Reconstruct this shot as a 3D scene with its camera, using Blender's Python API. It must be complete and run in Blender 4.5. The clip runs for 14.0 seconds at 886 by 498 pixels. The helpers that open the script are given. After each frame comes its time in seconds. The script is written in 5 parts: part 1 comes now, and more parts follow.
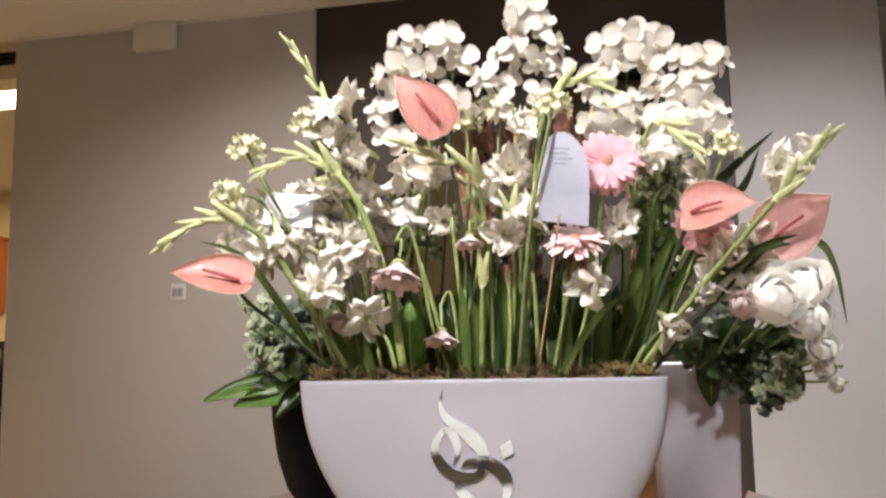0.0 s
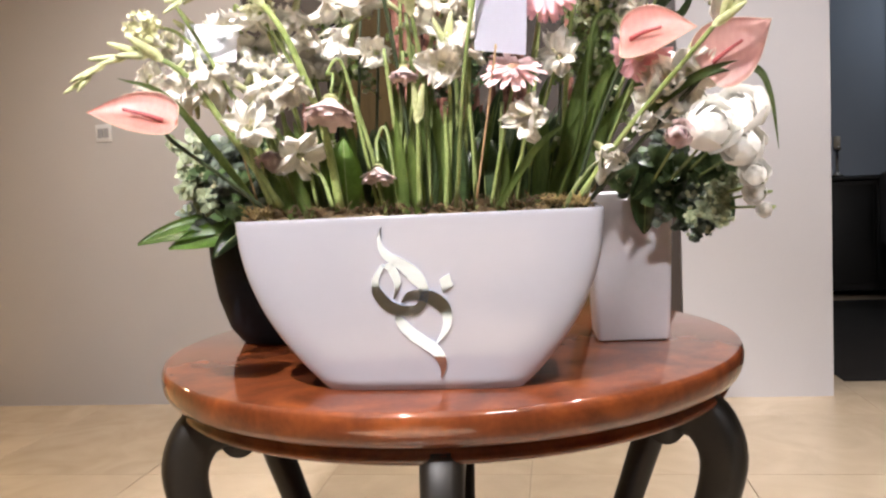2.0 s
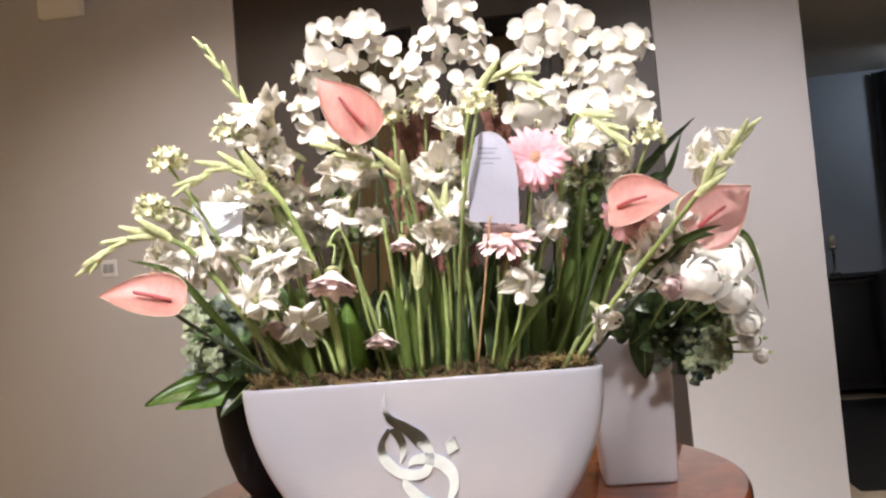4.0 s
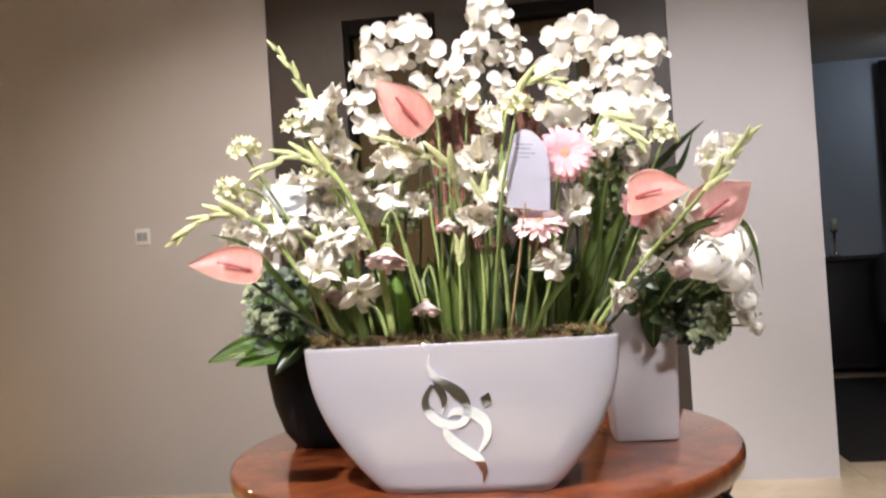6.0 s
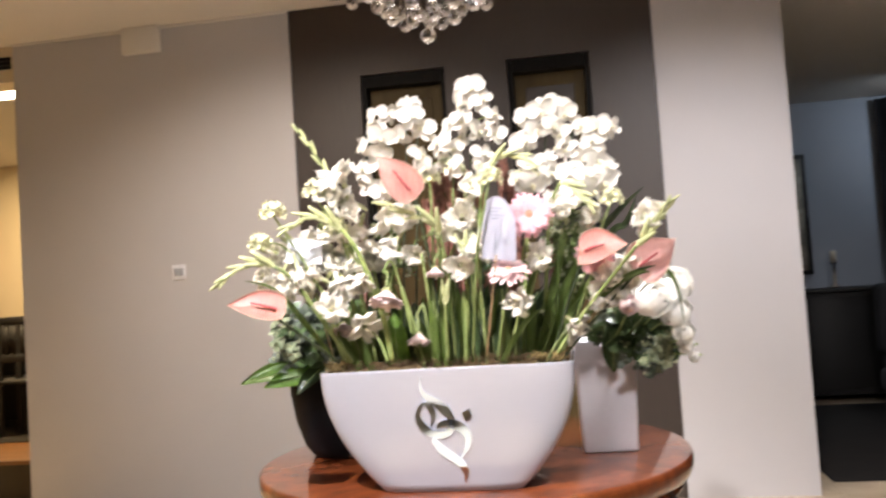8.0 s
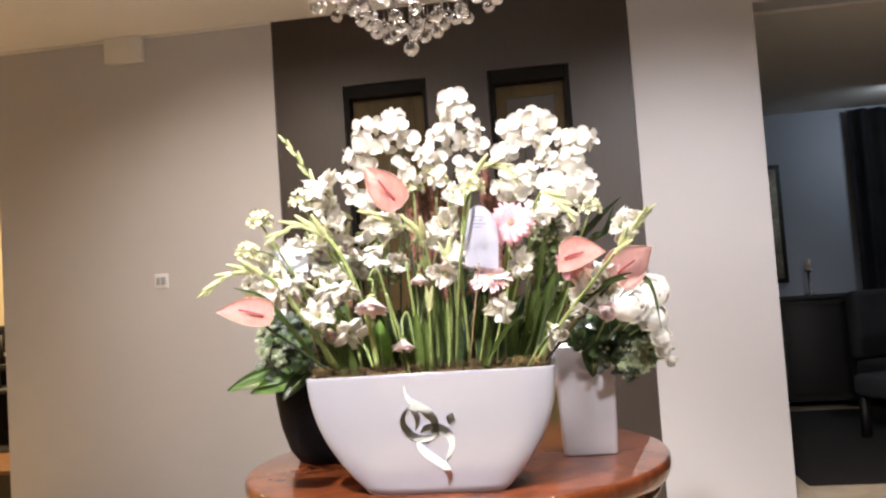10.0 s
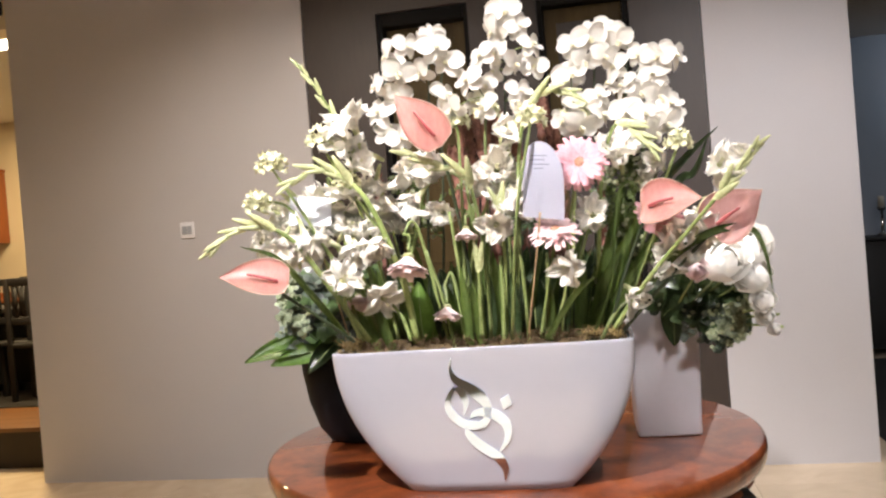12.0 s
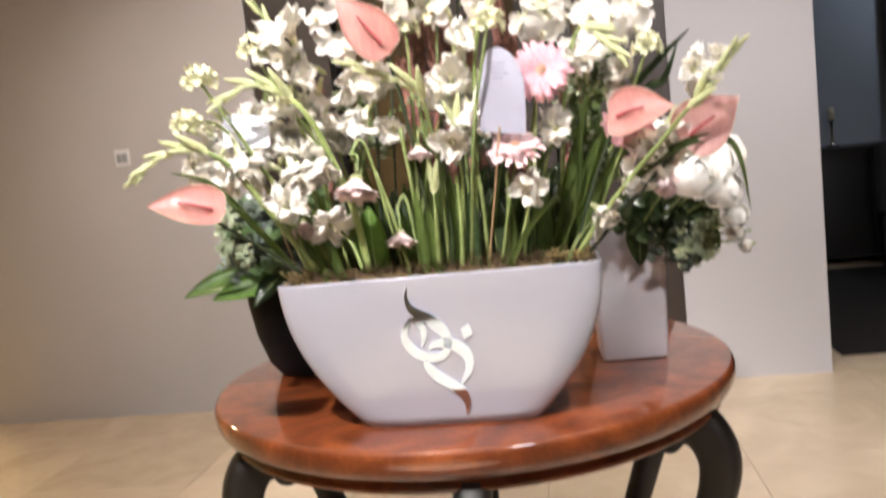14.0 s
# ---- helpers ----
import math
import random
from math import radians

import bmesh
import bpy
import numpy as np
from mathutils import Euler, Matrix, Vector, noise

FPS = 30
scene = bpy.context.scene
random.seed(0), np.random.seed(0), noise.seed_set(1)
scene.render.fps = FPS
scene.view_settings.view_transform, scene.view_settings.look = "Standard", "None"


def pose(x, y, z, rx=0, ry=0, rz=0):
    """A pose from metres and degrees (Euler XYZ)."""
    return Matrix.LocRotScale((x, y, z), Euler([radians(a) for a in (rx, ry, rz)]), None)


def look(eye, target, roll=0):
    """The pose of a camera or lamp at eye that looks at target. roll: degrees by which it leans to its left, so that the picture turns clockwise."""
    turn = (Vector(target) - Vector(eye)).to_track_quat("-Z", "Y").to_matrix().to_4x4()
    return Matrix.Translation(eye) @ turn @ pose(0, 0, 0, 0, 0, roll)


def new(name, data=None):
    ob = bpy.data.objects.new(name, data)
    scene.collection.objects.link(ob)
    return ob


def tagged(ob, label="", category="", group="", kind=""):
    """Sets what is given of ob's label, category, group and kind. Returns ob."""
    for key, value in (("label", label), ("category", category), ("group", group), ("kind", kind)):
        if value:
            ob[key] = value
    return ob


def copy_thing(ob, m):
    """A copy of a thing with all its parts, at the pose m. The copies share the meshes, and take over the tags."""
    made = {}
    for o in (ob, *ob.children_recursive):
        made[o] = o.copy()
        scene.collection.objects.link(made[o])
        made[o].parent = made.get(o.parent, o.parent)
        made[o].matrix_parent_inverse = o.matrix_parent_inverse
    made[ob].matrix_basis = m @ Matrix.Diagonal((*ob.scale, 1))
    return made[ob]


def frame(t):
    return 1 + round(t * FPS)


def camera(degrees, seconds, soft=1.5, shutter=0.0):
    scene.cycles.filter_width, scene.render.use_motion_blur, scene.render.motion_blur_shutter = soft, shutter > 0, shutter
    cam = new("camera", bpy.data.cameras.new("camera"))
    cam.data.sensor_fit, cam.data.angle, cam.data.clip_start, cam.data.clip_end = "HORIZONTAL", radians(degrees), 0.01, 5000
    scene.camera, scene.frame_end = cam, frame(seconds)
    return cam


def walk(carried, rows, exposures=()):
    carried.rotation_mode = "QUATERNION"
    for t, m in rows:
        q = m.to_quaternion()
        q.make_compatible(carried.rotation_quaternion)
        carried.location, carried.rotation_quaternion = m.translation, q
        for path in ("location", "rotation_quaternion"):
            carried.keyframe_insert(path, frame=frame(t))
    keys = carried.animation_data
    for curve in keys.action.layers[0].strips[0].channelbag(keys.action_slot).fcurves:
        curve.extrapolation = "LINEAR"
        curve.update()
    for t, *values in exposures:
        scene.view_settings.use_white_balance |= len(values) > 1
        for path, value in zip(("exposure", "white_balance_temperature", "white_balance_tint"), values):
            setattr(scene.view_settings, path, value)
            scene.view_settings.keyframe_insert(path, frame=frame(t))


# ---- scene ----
cam = camera(55.8, 14.0, soft=2.3, shutter=0.5)
PATH = [
    (0, (0.129, -0.026, 1.139), (-0.267, 1.918, 1.386), -1.1),
    (0.5, (0.137, -0.009, 1.126), (-0.249, 1.949, 1.265), -0.9),
    (1, (0.136, -0.013, 1.119), (-0.175, 1.962, 1.164), -1.2),
    (1.5, (0.131, -0.019, 1.118), (-0.157, 1.96, 1.084), -1.6),
    (2, (0.130, -0.002, 1.142), (-0.139, 1.974, 0.99), -2.7),
    (2.5, (0.126, -0.005, 1.197), (-0.131, 1.975, 1.083), -3.6),
    (3, (0.129, 0.002, 1.23), (-0.128, 1.985, 1.218), -4.3),
    (3.5, (0.143, -0.014, 1.245), (-0.115, 1.969, 1.307), -4.9),
    (3.7, (0.146, -0.02, 1.252), (-0.112, 1.962, 1.322), -4.9),
    (4.40, (0.139, -0.081, 1.266), (-0.123, 1.899, 1.378), -4.9),
    (5.10, (0.116, -0.189, 1.276), (-0.154, 1.790, 1.398), -4.4),
    (5.8, (0.103, -0.265, 1.276), (-0.171, 1.715, 1.344), -3.9),
    (6, (0.103, -0.282, 1.272), (-0.171, 1.7, 1.295), -3.7),
    (6.5, (0.132, -0.35, 1.302), (-0.135, 1.632, 1.28), -4.0),
    (7, (0.221, -0.46, 1.283), (-0.183, 1.499, 1.283), -3.8),
    (7.5, (0.267, -0.561, 1.3), (-0.209, 1.382, 1.327), -3.6),
    (8, (0.258, -0.687, 1.301), (-0.07, 1.283, 1.393), -3.8),
    (8.2, (0.253, -0.741, 1.302), (-0.004, 1.239, 1.411), -4.0),
    (8.70, (0.249, -0.790, 1.301), (0.048, 1.198, 1.426), -4.2),
    (9.25, (0.251, -0.794, 1.298), (0.037, 1.191, 1.425), -4.1),
    (9.80, (0.255, -0.760, 1.295), (-0.008, 1.219, 1.411), -4.0),
    (10.3, (0.26, -0.706, 1.295), (-0.045, 1.268, 1.393), -3.8),
    (10.5, (0.263, -0.662, 1.297), (-0.064, 1.31, 1.379), -3.7),
    (11, (0.289, -0.556, 1.303), (-0.109, 1.404, 1.341), -3.5),
    (11.5, (0.27, -0.454, 1.314), (-0.144, 1.503, 1.303), -4.2),
    (12, (0.175, -0.335, 1.336), (-0.211, 1.627, 1.312), -4.6),
    (12.5, (0.141, -0.297, 1.337), (-0.2, 1.674, 1.306), -4.5),
    (13, (0.135, -0.271, 1.346), (-0.179, 1.703, 1.309), -4.7),
    (13.5, (0.127, -0.26, 1.331), (-0.164, 1.718, 1.293), -4.8),
    (14, (0.144, -0.194, 1.328), (-0.143, 1.774, 1.111), -6.0),
]
walk(cam, [(t, look(eye, target, roll)) for t, eye, target, roll in PATH],
     exposures=[(0, -0.20), (0.5, -0.16), (1.5, 0.04), (2.0, 0.22), (2.5, 0.05), (3.0, -0.05), (3.5, -0.08), (6.0, 0.03), (7.0, 0.0), (7.5, 0.08), (8.0, 0.28), (10.5, 0.30), (11.5, 0.13), (12.5, 0.03), (13.0, -0.04), (14.0, 0.06)])

# ---- world and lamps ----
world = bpy.data.worlds.new("night")
scene.world = world
world.use_nodes = True
world.node_tree.nodes["Background"].inputs["Color"].default_value = (0.05, 0.055, 0.07, 1)
world.node_tree.nodes["Background"].inputs["Strength"].default_value = 0.3


def spot_lamp(name, eye, target, watts, degrees, colour, radius=0.03, blend=0.6):
    data = bpy.data.lights.new(name, "SPOT")
    data.energy, data.spot_size, data.spot_blend = watts, radians(degrees), blend
    data.color, data.shadow_soft_size = colour, radius
    ob = new(name, data)
    ob.matrix_world = look(eye, target)
    return ob


def area_lamp(name, eye, target, watts, size, colour):
    data = bpy.data.lights.new(name, "AREA")
    data.energy, data.size, data.color = watts, size, colour
    ob = new(name, data)
    ob.matrix_world = look(eye, target)
    return ob


def bulb_lamp(name, eye, watts, radius, colour):
    data = bpy.data.lights.new(name, "POINT")
    data.energy, data.shadow_soft_size, data.color = watts, radius, colour
    ob = new(name, data)
    ob.location = eye
    return ob


NEUTRAL, COOL = (1.0, 0.96, 0.985), (0.75, 0.86, 1.0)
spot_lamp("unseen_ceiling_lamp", (-0.63, 0.03, 3.06), (-0.26, 1.62, 1.15), 490, 50, NEUTRAL, 0.03, 0.8)
# Soft fill added from front right to lift the shaded flowers there.
spot_lamp("unseen_ceiling_lamp", (0.80, 0.10, 3.06), (0.34, 1.60, 1.15), 125, 56, NEUTRAL, 0.25, 0.8)
spot_lamp("unseen_ceiling_lamp", (0.36, 1.72, 3.06), (0.22, 1.74, 1.20), 45, 52, NEUTRAL, 0.03, 0.8)
# Assumed washers out of view, tuned to the back wall's brightness.
spot_lamp("unseen_ceiling_lamp", (0.95, 2.45, 3.06), (0.95, 3.3, 0.6), 146, 128, NEUTRAL, 0.03, 0.8)
spot_lamp("unseen_ceiling_lamp", (-1.35, 2.45, 3.06), (-1.38, 3.4, 0.6), 135, 130, (1.0, 0.86, 0.72), 0.03, 0.8)
# Fill added behind the viewer for the walls and the fronts of things.
spot_lamp("unseen_ceiling_lamp", (-1.0, -1.55, 3.06), (-1.15, 4.3, 1.0), 360, 38, NEUTRAL, 0.20, 0.9)
spot_lamp("unseen_ceiling_lamp", (1.6, -1.55, 3.06), (1.0, 4.3, 0.7), 680, 40, NEUTRAL, 0.20, 0.9)
# Added to throw bright floor pools that the chrome mark reflects.
spot_lamp("unseen_ceiling_lamp", (-0.35, -0.05, 3.06), (-0.35, -0.05, 0.0), 1100, 27, NEUTRAL, 0.04, 0.2)
spot_lamp("unseen_ceiling_lamp", (-0.5, -1.75, 3.06), (-0.5, -1.75, 0.0), 1000, 25, NEUTRAL, 0.04, 0.2)
bulb_lamp("chandelier_lamp", (-0.205, 2.08, 2.62), 18, 0.12, NEUTRAL)
area_lamp("dining_panel_and_fill", (-4.25, 5.28, 3.07), (-4.25, 5.28, 0), 120, 0.5, (1.0, 0.74, 0.40))
# Fill with no fitting, added to brighten the far end of the dining room.
area_lamp("dining_panel_and_fill", (-5.6, 7.3, 3.07), (-5.6, 7.3, 0), 70, 0.5, (1.0, 0.74, 0.40))
# Weak fill added to lift the far wall of the unlit lounge.
area_lamp("lounge_fill", (3.4, 7.0, 2.8), (3.0, 8.0, 1.4), 5, 0.3, COOL)

# ---- materials ----


def nodes_of(name):
    m = bpy.data.materials.new(name)
    m.use_nodes = True
    return m, m.node_tree.nodes, m.node_tree.links, m.node_tree.nodes["Principled BSDF"]


def surface(name, base, rough=0.5, metal=0.0, var=0.12, scale=6.0, fine=90.0, bump=0.08, coat=0.0, stretch=(1, 1, 1), second=None,
            spread=0.0, translucent=0.0, island=False):
    """Base colour broken up at two scales, fine relief, and a change from object to object."""
    m, n, l, b = nodes_of(name)
    where = n.new("ShaderNodeTexCoord")
    mapping = n.new("ShaderNodeMapping")
    mapping.inputs["Scale"].default_value = stretch
    l.new(where.outputs["Object"], mapping.inputs["Vector"])
    coarse, grain = n.new("ShaderNodeTexNoise"), n.new("ShaderNodeTexNoise")
    for node, size, detail in ((coarse, scale, 5.0), (grain, fine, 3.0)):
        node.inputs["Scale"].default_value, node.inputs["Detail"].default_value = size, detail
        l.new(mapping.outputs["Vector"], node.inputs["Vector"])
    ramp = n.new("ShaderNodeValToRGB")
    lo = [max(0.0, c * (1 - var)) for c in base]
    hi = [min(1.0, c * (1 + var)) for c in (second or base)]
    ramp.color_ramp.elements[0].position, ramp.color_ramp.elements[0].color = 0.3, (*lo, 1)
    ramp.color_ramp.elements[1].position, ramp.color_ramp.elements[1].color = 0.7, (*hi, 1)
    mix = n.new("ShaderNodeMix")
    mix.inputs["Factor"].default_value = 0.35
    l.new(coarse.outputs["Fac"], mix.inputs["A"])
    l.new(grain.outputs["Fac"], mix.inputs["B"])
    l.new(mix.outputs["Result"], ramp.inputs["Fac"])
    colour = ramp.outputs["Color"]
    if spread:
        source = n.new("ShaderNodeNewGeometry").outputs["Random Per Island"] if island else n.new("ShaderNodeObjectInfo").outputs["Random"]
        hsv, scaled = n.new("ShaderNodeHueSaturation"), n.new("ShaderNodeMapRange")
        scaled.inputs["To Min"].default_value, scaled.inputs["To Max"].default_value = 1 - spread, 1 + spread
        l.new(source, scaled.inputs["Value"])
        l.new(scaled.outputs["Result"], hsv.inputs["Value"])
        l.new(colour, hsv.inputs["Color"])
        colour = hsv.outputs["Color"]
    l.new(colour, b.inputs["Base Color"])
    b.inputs["Roughness"].default_value, b.inputs["Metallic"].default_value = rough, metal
    b.inputs["Coat Weight"].default_value, b.inputs["Coat Roughness"].default_value = coat, 0.06
    if bump:
        relief = n.new("ShaderNodeBump")
        relief.inputs["Strength"].default_value, relief.inputs["Distance"].default_value = bump, 0.004
        l.new(grain.outputs["Fac"], relief.inputs["Height"])
        l.new(relief.outputs["Normal"], b.inputs["Normal"])
    if translucent:
        thin, both = n.new("ShaderNodeBsdfTranslucent"), n.new("ShaderNodeMixShader")
        l.new(colour, thin.inputs["Color"])
        both.inputs["Fac"].default_value = translucent
        l.new(b.outputs["BSDF"], both.inputs[1])
        l.new(thin.outputs["BSDF"], both.inputs[2])
        l.new(both.outputs["Shader"], n["Material Output"].inputs["Surface"])
    return m


def glowing(name, colour, strength):
    m, n, l, b = nodes_of(name)
    b.inputs["Base Color"].default_value = (*colour, 1)
    b.inputs["Emission Color"].default_value, b.inputs["Emission Strength"].default_value = (*colour, 1), strength
    return m


def clear_glass(name, tint=(1, 1, 1)):
    m, n, l, b = nodes_of(name)
    b.inputs["Base Color"].default_value = (*tint, 1)
    b.inputs["Transmission Weight"].default_value, b.inputs["Roughness"].default_value, b.inputs["IOR"].default_value = 1.0, 0.02, 1.52
    return m


def polished_burl(name):
    """Reddish polished wood: drifting clouds of figure with dark flecks."""
    m, n, l, b = nodes_of(name)
    where, figure, cloud, fleck = (n.new("ShaderNode" + k) for k in ("TexCoord", "TexNoise", "TexNoise", "TexNoise"))
    for node, size, detail, bent in ((figure, 3.2, 8.0, 2.5), (cloud, 9.0, 6.0, 0.8), (fleck, 70.0, 3.0, 0.3)):
        node.inputs["Scale"].default_value, node.inputs["Detail"].default_value, node.inputs["Distortion"].default_value = size, detail, bent
        l.new(where.outputs["Object"], node.inputs["Vector"])
    mix, more, ramp = n.new("ShaderNodeMix"), n.new("ShaderNodeMix"), n.new("ShaderNodeValToRGB")
    mix.inputs["Factor"].default_value, more.inputs["Factor"].default_value = 0.4, 0.15
    l.new(figure.outputs["Fac"], mix.inputs["A"])
    l.new(cloud.outputs["Fac"], mix.inputs["B"])
    l.new(mix.outputs["Result"], more.inputs["A"])
    l.new(fleck.outputs["Fac"], more.inputs["B"])
    e = ramp.color_ramp.elements
    e[0].position, e[0].color = 0.30, (0.040, 0.010, 0.004, 1)
    e[1].position, e[1].color = 0.66, (0.30, 0.078, 0.020, 1)
    mid = e.new(0.49)
    mid.color = (0.17, 0.040, 0.012, 1)
    l.new(more.outputs["Result"], ramp.inputs["Fac"])
    l.new(ramp.outputs["Color"], b.inputs["Base Color"])
    b.inputs["Roughness"].default_value, b.inputs["Coat Weight"].default_value, b.inputs["Coat Roughness"].default_value = 0.42, 1.0, 0.03
    b.inputs["Specular IOR Level"].default_value, b.inputs["Coat IOR"].default_value = 0.2, 1.7
    return m


def marble_tile(name):
    m, n, l, b = nodes_of(name)
    where, vein, cloud, info = (n.new("ShaderNode" + k) for k in ("NewGeometry", "TexNoise", "TexNoise", "ObjectInfo"))
    vein.inputs["Scale"].default_value, vein.inputs["Detail"].default_value, vein.inputs["Distortion"].default_value = 3.0, 9.0, 1.6
    cloud.inputs["Scale"].default_value, cloud.inputs["Detail"].default_value = 1.3, 4.0
    shift = n.new("ShaderNodeVectorMath")
    l.new(where.outputs["Position"], shift.inputs[0])
    l.new(info.outputs["Random"], shift.inputs[1])
    for node in (vein, cloud):
        l.new(shift.outputs["Vector"], node.inputs["Vector"])
    mix, ramp = n.new("ShaderNodeMix"), n.new("ShaderNodeValToRGB")
    l.new(vein.outputs["Fac"], mix.inputs["A"])
    l.new(cloud.outputs["Fac"], mix.inputs["B"])
    ramp.color_ramp.elements[0].position, ramp.color_ramp.elements[0].color = 0.30, (0.55, 0.435, 0.30, 1)
    ramp.color_ramp.elements[1].position, ramp.color_ramp.elements[1].color = 0.66, (0.73, 0.60, 0.44, 1)
    l.new(mix.outputs["Result"], ramp.inputs["Fac"])
    hsv, scaled = n.new("ShaderNodeHueSaturation"), n.new("ShaderNodeMapRange")
    scaled.inputs["To Min"].default_value, scaled.inputs["To Max"].default_value = 0.92, 1.06
    l.new(info.outputs["Random"], scaled.inputs["Value"])
    l.new(scaled.outputs["Result"], hsv.inputs["Value"])
    l.new(ramp.outputs["Color"], hsv.inputs["Color"])
    l.new(hsv.outputs["Color"], b.inputs["Base Color"])
    b.inputs["Roughness"].default_value = 0.22
    return m


WALL = surface("taupe_wall_paint", (0.478, 0.462, 0.466), 0.75, var=0.05, scale=1.2, fine=160, bump=0.12)
WHITE = surface("white_ceiling_paint", (0.74, 0.71, 0.66), 0.8, var=0.03, scale=1.5, fine=120, bump=0.05)
DARKWALL = surface("dark_brown_lacquer", (0.034, 0.0225, 0.0155), 0.5, var=0.18, scale=1.6, fine=50, bump=0.03, stretch=(1, 1, 0.15))
DOORWOOD = surface("dark_oak_veneer", (0.072, 0.050, 0.020), 0.5, var=0.3, scale=3, fine=40, bump=0.05, stretch=(4, 4, 0.25))
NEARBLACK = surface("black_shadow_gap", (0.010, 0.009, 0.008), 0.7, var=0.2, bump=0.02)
TILE = marble_tile("cream_marble")
GROUT = surface("beige_grout", (0.38, 0.30, 0.21), 0.9, var=0.1, bump=0.1)
BURL = polished_burl("polished_red_burl")
LEGWOOD = surface("dark_stained_leg_wood", (0.012, 0.009, 0.006), 0.5, var=0.35, scale=9, fine=60, bump=0.05)
LACQUER = surface("white_gloss_lacquer", (0.435, 0.432, 0.474), 0.22, var=0.02, scale=3, fine=40, bump=0.0, coat=0.9)
SATINWHITE = surface("white_satin_ceramic", (0.80, 0.79, 0.83), 0.4, var=0.03, scale=4, fine=60, bump=0.02, coat=0.1)
CHROME = surface("mirror_chrome", (0.62, 0.77, 1.0), 0.03, 1.0, var=0.02, bump=0.0)
POTBLACK = surface("matt_black_ceramic", (0.010, 0.011, 0.014), 0.6, var=0.25, scale=12, fine=90, bump=0.06)
PLASTIC = surface("white_switch_plastic", (0.72, 0.72, 0.74), 0.35, var=0.03, bump=0.01)
GREYPLASTIC = surface("grey_switch_plastic", (0.32, 0.33, 0.36), 0.35, var=0.05, bump=0.01)
CRYSTAL = clear_glass("cut_crystal")
METAL = surface("polished_steel", (0.75, 0.74, 0.72), 0.12, 1.0, var=0.05, bump=0.01)
CABWOOD = surface("orange_cherry_cabinet", (0.26, 0.075, 0.018), 0.35, var=0.25, scale=5, fine=50, bump=0.04, stretch=(3, 3, 0.3))
PLATFORMWOOD = surface("orange_timber_floor", (0.17, 0.075, 0.025), 0.4, var=0.25, scale=4, fine=60, bump=0.05, stretch=(0.3, 3, 3))
CREAM = surface("cream_dining_wall", (0.62, 0.53, 0.38), 0.8, var=0.05, scale=1.3, fine=120, bump=0.06)
RISER = surface("dark_green_brown_riser", (0.026, 0.018, 0.008), 0.6, var=0.2, bump=0.05)
BLACKWOOD = surface("black_stained_wood", (0.007, 0.005, 0.004), 0.6, var=0.3, scale=7, bump=0.04)
GREYWALL = surface("cool_grey_paint", (0.34, 0.37, 0.42), 0.8, var=0.06, scale=1.4, fine=120, bump=0.06)
# Colours the dining rug, and the sheet that darkens the lounge floor as shade.
RUG_SHADE = surface("black_brown_rug_and_shade", (0.012, 0.009, 0.007), 0.95, var=0.3, fine=250, bump=0.3)
UPHOLSTERY = surface("charcoal_upholstery", (0.03, 0.03, 0.034), 0.85, var=0.25, fine=200, bump=0.25)
CROCKERY = surface("cream_glazed_crockery", (0.65, 0.58, 0.45), 0.25, var=0.08, bump=0.02)
CANVAS = surface("muted_landscape_canvas", (0.16, 0.15, 0.13), 0.6, var=0.5, scale=5, fine=30, bump=0.1, second=(0.34, 0.31, 0.24))
PANELGLOW = glowing("dining_light_diffuser", (1.0, 0.86, 0.62), 9.0)
BULBGLOW = glowing("warm_bulb", (1.0, 0.85, 0.65), 14.0)

for dull in (NEARBLACK, DOORWOOD, POTBLACK):
    dull.node_tree.nodes["Principled BSDF"].inputs["Specular IOR Level"].default_value = 0.12

# ---- building helpers ----


def thing(name, at, label, category, group="", kind=""):
    ob = new(name)
    ob.location = at
    ob.empty_display_size = 0.05
    return tagged(ob, label, category, group, kind)


def mesh_of(name, bm, smooth=True):
    bmesh.ops.recalc_face_normals(bm, faces=bm.faces)
    data = bpy.data.meshes.new(name)
    bm.to_mesh(data)
    bm.free()
    for p in data.polygons:
        p.use_smooth = smooth
    return data


def part(name, bm, material, parent=None, label="", m=None, smooth=True):
    """One mesh object; bm may be a bmesh or ready mesh data. Parts of things are built in world metres unless m is given."""
    data = mesh_of(name, bm, smooth) if isinstance(bm, bmesh.types.BMesh) else bm
    if material and not data.materials:
        data.materials.append(material)
    ob = new(name, data)
    if parent:
        ob.parent = parent
        ob.matrix_parent_inverse = base_of(parent).inverted()
    if m is not None:
        ob.matrix_basis = m
    if label:
        tagged(ob, label)
    return ob


def base_of(ob):
    m = ob.matrix_basis.copy()
    if ob.parent:
        m = base_of(ob.parent) @ ob.matrix_parent_inverse @ m
    return m


def flat(ob):
    for p in ob.data.polygons:
        p.use_smooth = False
    return ob


def box(bm, x0, x1, y0, y1, z0, z1, bevel=0.0, segments=2):
    made = bmesh.ops.create_cube(bm, size=1.0, matrix=Matrix.Translation(((x0 + x1) / 2, (y0 + y1) / 2, (z0 + z1) / 2)) @ Matrix.Diagonal((x1 - x0, y1 - y0, z1 - z0, 1)))
    if bevel:
        edges = list({e for v in made["verts"] for e in v.link_edges})
        bmesh.ops.bevel(bm, geom=edges, offset=bevel, segments=segments, affect="EDGES", profile=0.5)
    return bm


def boxed(*args, **kw):
    return box(bmesh.new(), *args, **kw)


